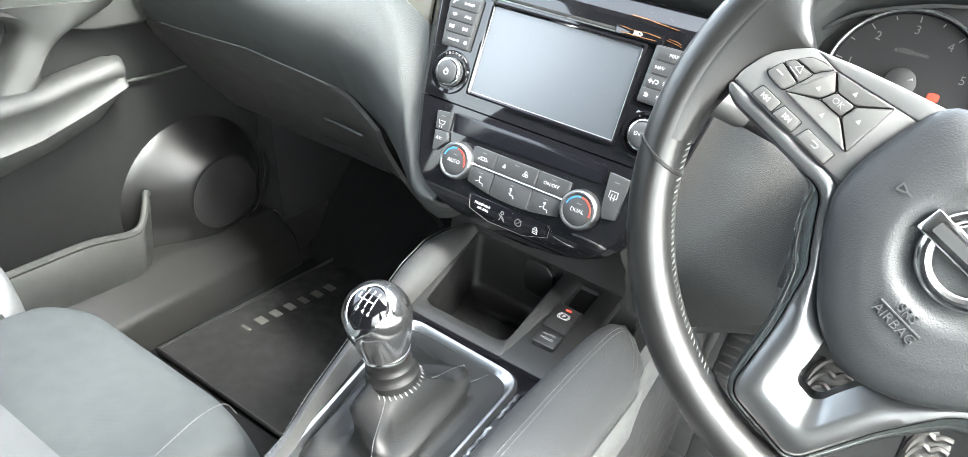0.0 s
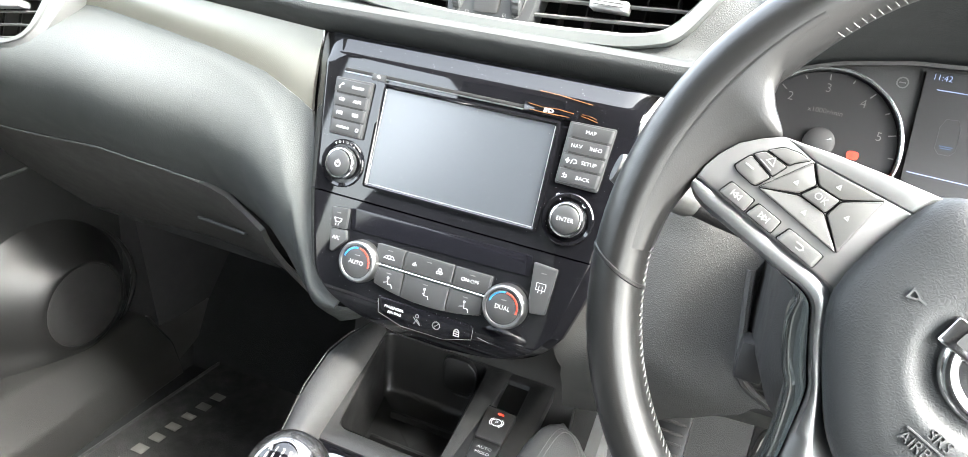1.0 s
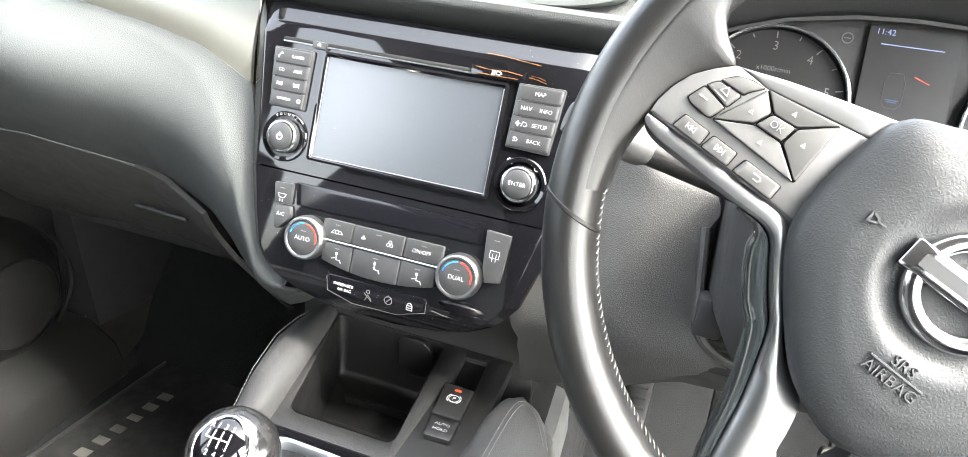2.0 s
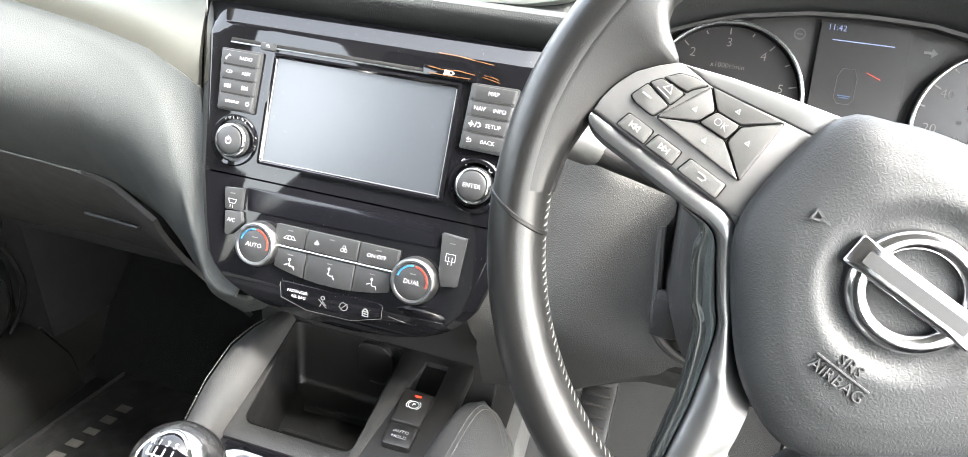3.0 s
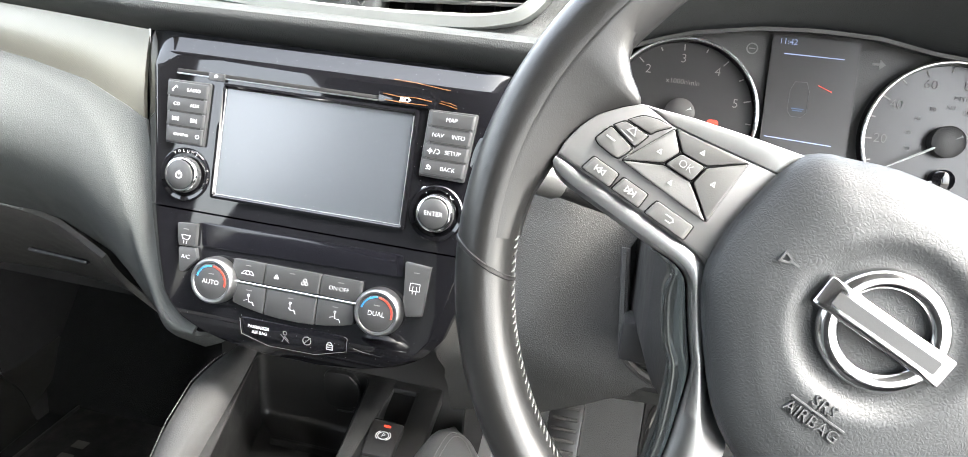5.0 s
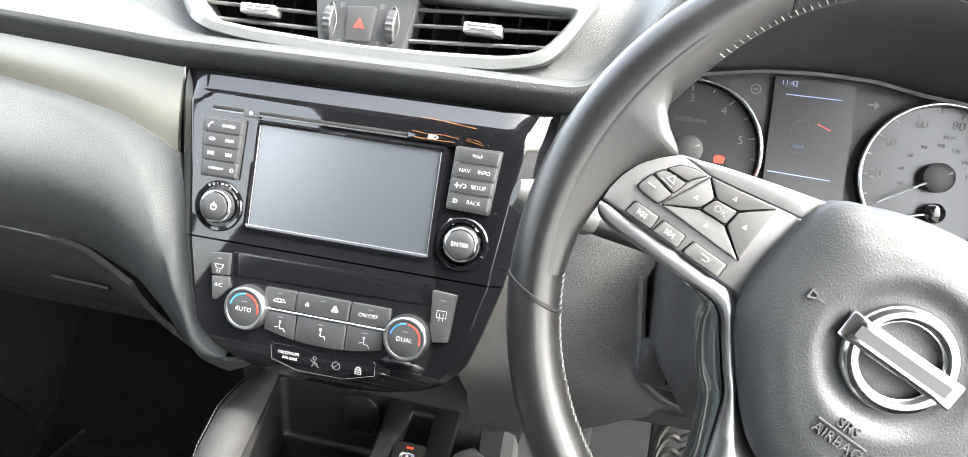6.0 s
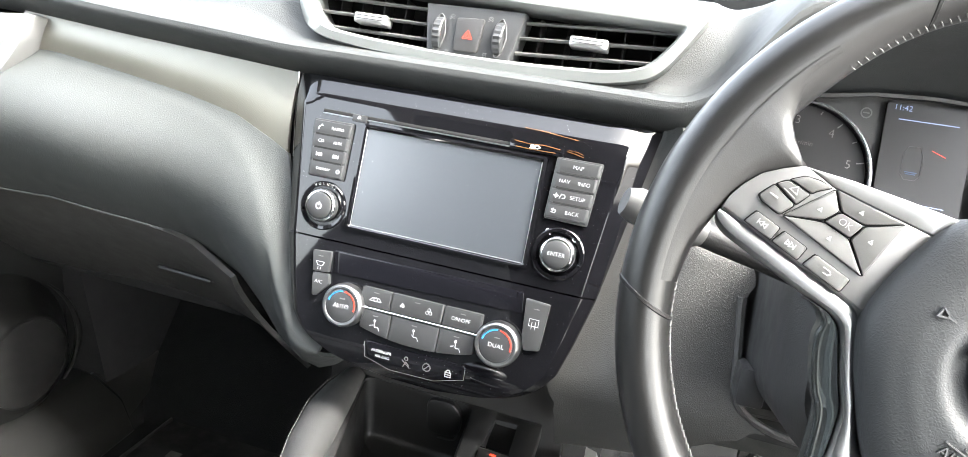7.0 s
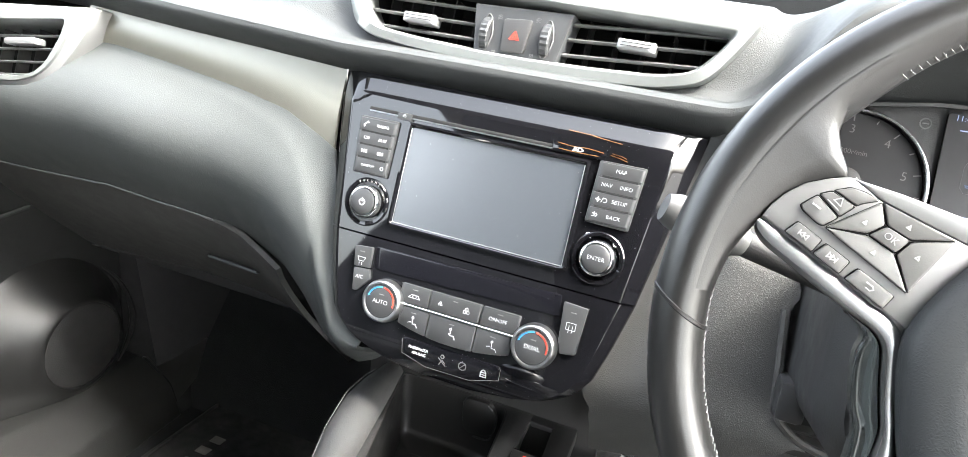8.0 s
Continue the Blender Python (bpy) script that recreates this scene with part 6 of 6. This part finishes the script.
ARM = [(-0.706, -0.006, 0), (-0.690, -0.001, 0), (-0.672, 0.0, 0), (-0.662, -0.004, 0), (-0.656, -0.012, 0), (-0.657, -0.020, 0), (-0.661, -0.026, 0), (-0.660, 0.012, 1), (-0.655, 0.004, 1), (-0.652, 0.0, 1), (-0.654, -0.004, 1), (-0.664, 0.016, 2), (-0.690, 0.003, 2), (-0.716, -0.004, 2), (-0.724, -0.006, 2)]


def arm_fn(u, v):
    """Armrest: a grip bar above, a soft face, a crisp edge and an underside that runs back to the door."""
    y = -1.0 + 0.988 * (1 - (1 - u) ** 1.7)
    zt = interp(y, [(-1.0, 0.405), (-0.24, 0.408), (-0.149, 0.416), (-0.099, 0.429), (-0.037, 0.441), (-0.019, 0.438), (-0.012, 0.424)])
    ze = interp(y, [(-1.0, 0.335), (-0.212, 0.343), (-0.162, 0.352), (-0.089, 0.378), (-0.023, 0.406), (-0.012, 0.412)])
    zl = interp(y, [(-1.0, 0.280), (-0.215, 0.294), (-0.141, 0.314), (-0.071, 0.342), (-0.028, 0.382), (-0.012, 0.405)])
    x, dz, kind_ = ARM[round(v * (len(ARM) - 1))]
    end = smooth(-0.030, -0.012, y)
    h = (zt, ze, zl)[kind_] + dz * (1 - 0.7 * end)
    if kind_ == 0:
        h = max(h, ze + 0.002)
    return Vector((x + (-0.700 - x) * 0.75 * end, y, h))


part("armrest", surface(arm_fn, 70, len(ARM) - 1, 0.003), M_DOOR, door, "rounded grey armrest with a grip bar", sharp=48)
strut = []
for z, a, b in ((0.392, -0.212, -0.142), (0.408, -0.200, -0.134), (0.422, -0.188, -0.126), (0.440, -0.175, -0.117), (0.456, -0.165, -0.108), (0.470, -0.157, -0.098), (0.482, -0.152, -0.086), (0.492, -0.152, -0.068), (0.505, -0.165, -0.030), (0.525, -0.22, 0.02)):
    w = b - a
    strut.append([Vector((x + 0.008 * smooth(0.47, 0.50, z), a + w * k, z)) for k, x in ((0, -0.722), (0.0, -0.700), (0.06, -0.688), (0.2, -0.680), (0.5, -0.674), (0.62, -0.672), (0.74, -0.676), (0.92, -0.690), (1.0, -0.704), (1.0, -0.722))])
part("pull_handle", loft(strut, closed=True), M_DOOR, door, "broad grey pull handle", sharp=50)
DX = Matrix.Translation((-0.72, 0, 0)) @ Matrix.Rotation(radians(90), 4, "Z")
part("upper_panel", prism(rounded([(-0.90, 0.735), (0.060, 0.735), (0.030, 0.482), (-0.050, 0.479), (-0.090, 0.488), (-0.150, 0.508), (-0.30, 0.540), (-0.90, 0.55)], [0.01, 0.01, 0.012, 0.03, 0.03, 0.03, 0.05, 0.01], 5), -0.045, 0.004, 0.012, 4, m=DX), M_DOOR, door, "smooth grey upper door panel", sharp=50)
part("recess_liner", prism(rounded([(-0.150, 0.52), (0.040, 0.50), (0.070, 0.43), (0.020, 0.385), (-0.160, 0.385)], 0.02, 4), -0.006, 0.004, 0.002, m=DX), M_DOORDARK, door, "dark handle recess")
part("seam_ledge", tube(spline([(-0.712, -0.01, 0.388), (-0.711, 0.05, 0.389), (-0.712, 0.110, 0.393)], 6), 0.0028, 8), M_DOOR, door, "thin pale seam")
SPK = Vector((-0.722, 0.146, 0.168))


def speaker_ring_at(r, h, lean=0.0, n=72):
    """A ring of the speaker on the door, h out from it; its foot leans towards the pocket."""
    return [SPK + Vector((h, r * math.cos(2 * math.pi * i / n) - lean, r * math.sin(2 * math.pi * i / n) - 0.35 * lean)) for i in range(n)]


cone = [(0.150, -0.006, 0.028), (0.142, 0.003, 0.027), (0.130, 0.010, 0.024), (0.112, 0.022, 0.018), (0.096, 0.034, 0.012), (0.082, 0.045, 0.006), (0.0745, 0.0515, 0.002), (0.0705, 0.0535, 0.0), (0.0682, 0.0532, 0.0), (0.0675, 0.050, 0.0)]
spk = part("speaker_ring", loft([speaker_ring_at(*c) for c in cone], closed=True), M_SPEAKER, door, "raised dark speaker surround", sharp=60)
part("speaker_grille", loft([speaker_ring_at(*c) for c in ((0.0676, 0.0, 0), (0.0676, 0.0505, 0), (0.064, 0.0525, 0), (0.03, 0.0535, 0), (0.001, 0.0536, 0))], closed=True), M_GRILLE, spk, "round dark speaker grille")
ridge = [SPK + Vector((0.030 - 0.012 * k, 0.128 * math.cos(q) - 0.014, 0.128 * math.sin(q))) for k, q in [(abs(i - 12) / 12, radians(-52 + 4.2 * i)) for i in range(25)]]
part("speaker_rib", tube(ridge, [0.0004 + 0.0045 * math.sin(math.pi * (i + 0.3) / 25.6) for i in range(25)], 8), M_SPEAKER, door, "curved rib beside the speaker")
lip = spline([(-0.650, -1.0, 0.165), (-0.650, -0.40, 0.168), (-0.650, -0.246, 0.172), (-0.650, -0.138, 0.177), (-0.650, -0.097, 0.174), (-0.652, -0.055, 0.166), (-0.656, -0.030, 0.170), (-0.668, -0.012, 0.192), (-0.688, 0.004, 0.205), (-0.708, 0.02, 0.19)], 6)
part("pocket", loft([[p + Vector((0.0, 0, 0.0)), p + Vector((0.006, 0, -0.006)), Vector((p.x + 0.002, p.y, 0.07)), Vector((p.x - 0.02, p.y, 0.03)), Vector((-0.72, p.y, 0.03))] for p in lip]), M_DOOR, door, "grey door pocket wall", sharp=60)
part("pocket_lip", tube(lip, 0.006, 8), M_DOOR, door, "pale pocket lip")
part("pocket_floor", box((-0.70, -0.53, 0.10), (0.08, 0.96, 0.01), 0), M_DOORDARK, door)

# ---- passenger seat ----
seat = thing("passenger_seat", "grey cloth passenger seat with pale stitched bolsters", "seat")


def cushion(u, v):
    x = -0.392 + 0.335 * u
    front = -0.282 - 0.055 * max(0.0, (0.28 - u) / 0.28) ** 2.2 - 0.030 * max(0.0, (u - 0.75) / 0.25) ** 2
    side = 0.055 * max(0.0, (0.10 - u) / 0.10) ** 2 + 0.030 * max(0.0, (u - 0.93) / 0.07) ** 2
    if v < 0.35:
        k = v / 0.35
        return Vector((x, front + 0.026 * math.sin(math.pi * k) - 0.016 * k, 0.13 + 0.182 * k - side * k))
    k = (v - 0.35) / 0.65
    return Vector((x, front - 0.016 - 0.5 * k, 0.312 + 0.014 * math.sin(math.pi * min(1, 4 * k) * 0.5) - 0.035 * k - side + 0.012 * smooth(0.72, 0.95, u) * smooth(0, 0.2, k)))


part("cushion", surface(cushion, 44, 44, 0.02), M_FABRIC, seat, "grey woven cloth cushion", sharp=70)
part("insert", surface(lambda u, v: Vector((-0.345 + 0.235 * u, -0.428 - 0.33 * v, 0.3255 - 0.014 * v + 0.004 * math.sin(math.pi * u) ** 0.5 * math.sin(math.pi * min(1, v * 6) * 0.5))), 16, 16, 0.012), M_INSERT, seat, "paler cloth seat insert", sharp=70)
part("backrest", loft([[Vector((x - 0.335, y - 0.78 - 0.32 * (z - 0.3), z)) for x, y in rounded([(-0.25 * w, 0.05), (-0.16 * w, 0.075), (0.16 * w, 0.075), (0.25 * w, 0.05), (0.25 * w, -0.07), (-0.25 * w, -0.07)], 0.03, 4)] for z, w in ((0.26, 0.9), (0.35, 1.02), (0.55, 1.0), (0.70, 0.85), (0.80, 0.62), (0.85, 0.5))], closed=True), M_FABRIC, seat, "grey cloth backrest", sharp=70)
part("head_restraint", loft([[Vector((x - 0.335, y - 0.98, z)) for x, y in rounded([(-0.12 * w, 0.05), (0.12 * w, 0.05), (0.12 * w, -0.05), (-0.12 * w, -0.05)], 0.03, 4)] for z, w in ((0.90, 0.8), (0.94, 1.05), (1.04, 1.0), (1.08, 0.8))], closed=True), M_FABRIC, seat, "grey head restraint", sharp=70)
part("seat_base", box((-0.33, -0.60, 0.10), (0.48, 0.48, 0.16), 0.02), M_DARK, seat)
part("side_bolster", surface(lambda u, v: Vector((-0.56 + 0.175 * u, -0.325 - 0.03 * (2 * u - 1) ** 2 - 0.5 * max(0.0, v - 0.3) + 0.02 * math.sin(math.pi * min(1, v / 0.3)), (0.14 + 0.195 * min(1, v / 0.3)) - 0.03 * (2 * u - 1) ** 4 - 0.02 * max(0, v - 0.3))), 16, 20, 0.015), M_SEATSIDE, seat, "pale leather side bolster", sharp=70)
part("side_bolster", tube(spline([(-0.078, -0.335, 0.262), (-0.068, -0.42, 0.288), (-0.064, -0.6, 0.292), (-0.064, -0.78, 0.28)], 6), 0.034, 14), M_FABRIC, seat, "grey side bolster")
line = spline([(-0.090, -0.385, 0.3335), (-0.102, -0.340, 0.331), (-0.108, -0.313, 0.325), (-0.112, -0.298, 0.314), (-0.118, -0.284, 0.290)], 12)
tagged(part("stitching", join(*[tube([line[i], line[i].lerp(line[i + 1], 0.6)], 0.00045, 5) for i in range(len(line) - 1)]), M_THREAD, seat, "white seat stitching"), kind="stuff")

# ---- driver footwell ----
def pedal(name, label, x0, x1, zt, zb, y):
    th = thing(name, label, "pedal")
    w = x1 - x0
    m = Matrix.Translation(((x0 + x1) / 2, y, (zt + zb) / 2)) @ Matrix.Rotation(radians(-28), 4, "X")
    part("pad", prism(rounded(rect(-w / 2, w / 2, -(zt - zb) / 2, (zt - zb) / 2), 0.008), -0.006, 0.008, 0.002, m=m), M_RUBBER, th, "worn rubber pad")
    h = (zt - zb) / 2
    for i in range(5):
        d = 0.42 * i
        line = [(1.0, 0.95 - d), (0.55, 1.0 - d), (0.2, 0.82 - d), (-0.15, 0.90 - d), (-0.5, 0.72 - d), (-0.72, 0.40 - d), (-0.80, 0.05 - d)]
        line = [m @ Vector((u * w / 2 * 0.94, -0.0075, max(-0.95, min(0.95, v)) * h)) for u, v in line if -1.05 < v]
        if len(line) > 2:
            part("rib", tube(spline(line, 4), 0.0036, 6), M_RUBBER, th)
    part("arm", tube([m @ Vector((0, 0.01, 0)), (0.5 * (x0 + x1), y + 0.10, zt + 0.05), (0.5 * (x0 + x1), y + 0.16, zt + 0.20)], 0.009, 8), M_DARK, th, "dark pedal arm")


pedal("clutch_pedal", "dark rubber clutch pedal in the driver footwell", 0.302, 0.352, 0.362, 0.294, 0.12)
pedal("brake_pedal", "dark rubber brake pedal in the driver footwell", 0.412, 0.452, 0.326, 0.264, 0.12)
rest = thing("foot_rest", "ribbed dark plastic foot rest", "foot rest")
part("support", box((0.222, 0.225, 0.095), (0.034, 0.03, 0.19), 0.004), M_DARK, rest)
rest_m = Matrix.Translation((0.222, 0.20, 0.245)) @ Matrix.Rotation(radians(-35), 4, "X")
part("plate", box((0, 0, 0), (0.040, 0.012, 0.13), 0.004, m=rest_m), M_WELL, rest)
for i in range(9):
    part("rib", box((0, -0.008, -0.05 + 0.0125 * i), (0.030, 0.005, 0.004), 0.001, m=rest_m), M_RUBBER, rest)
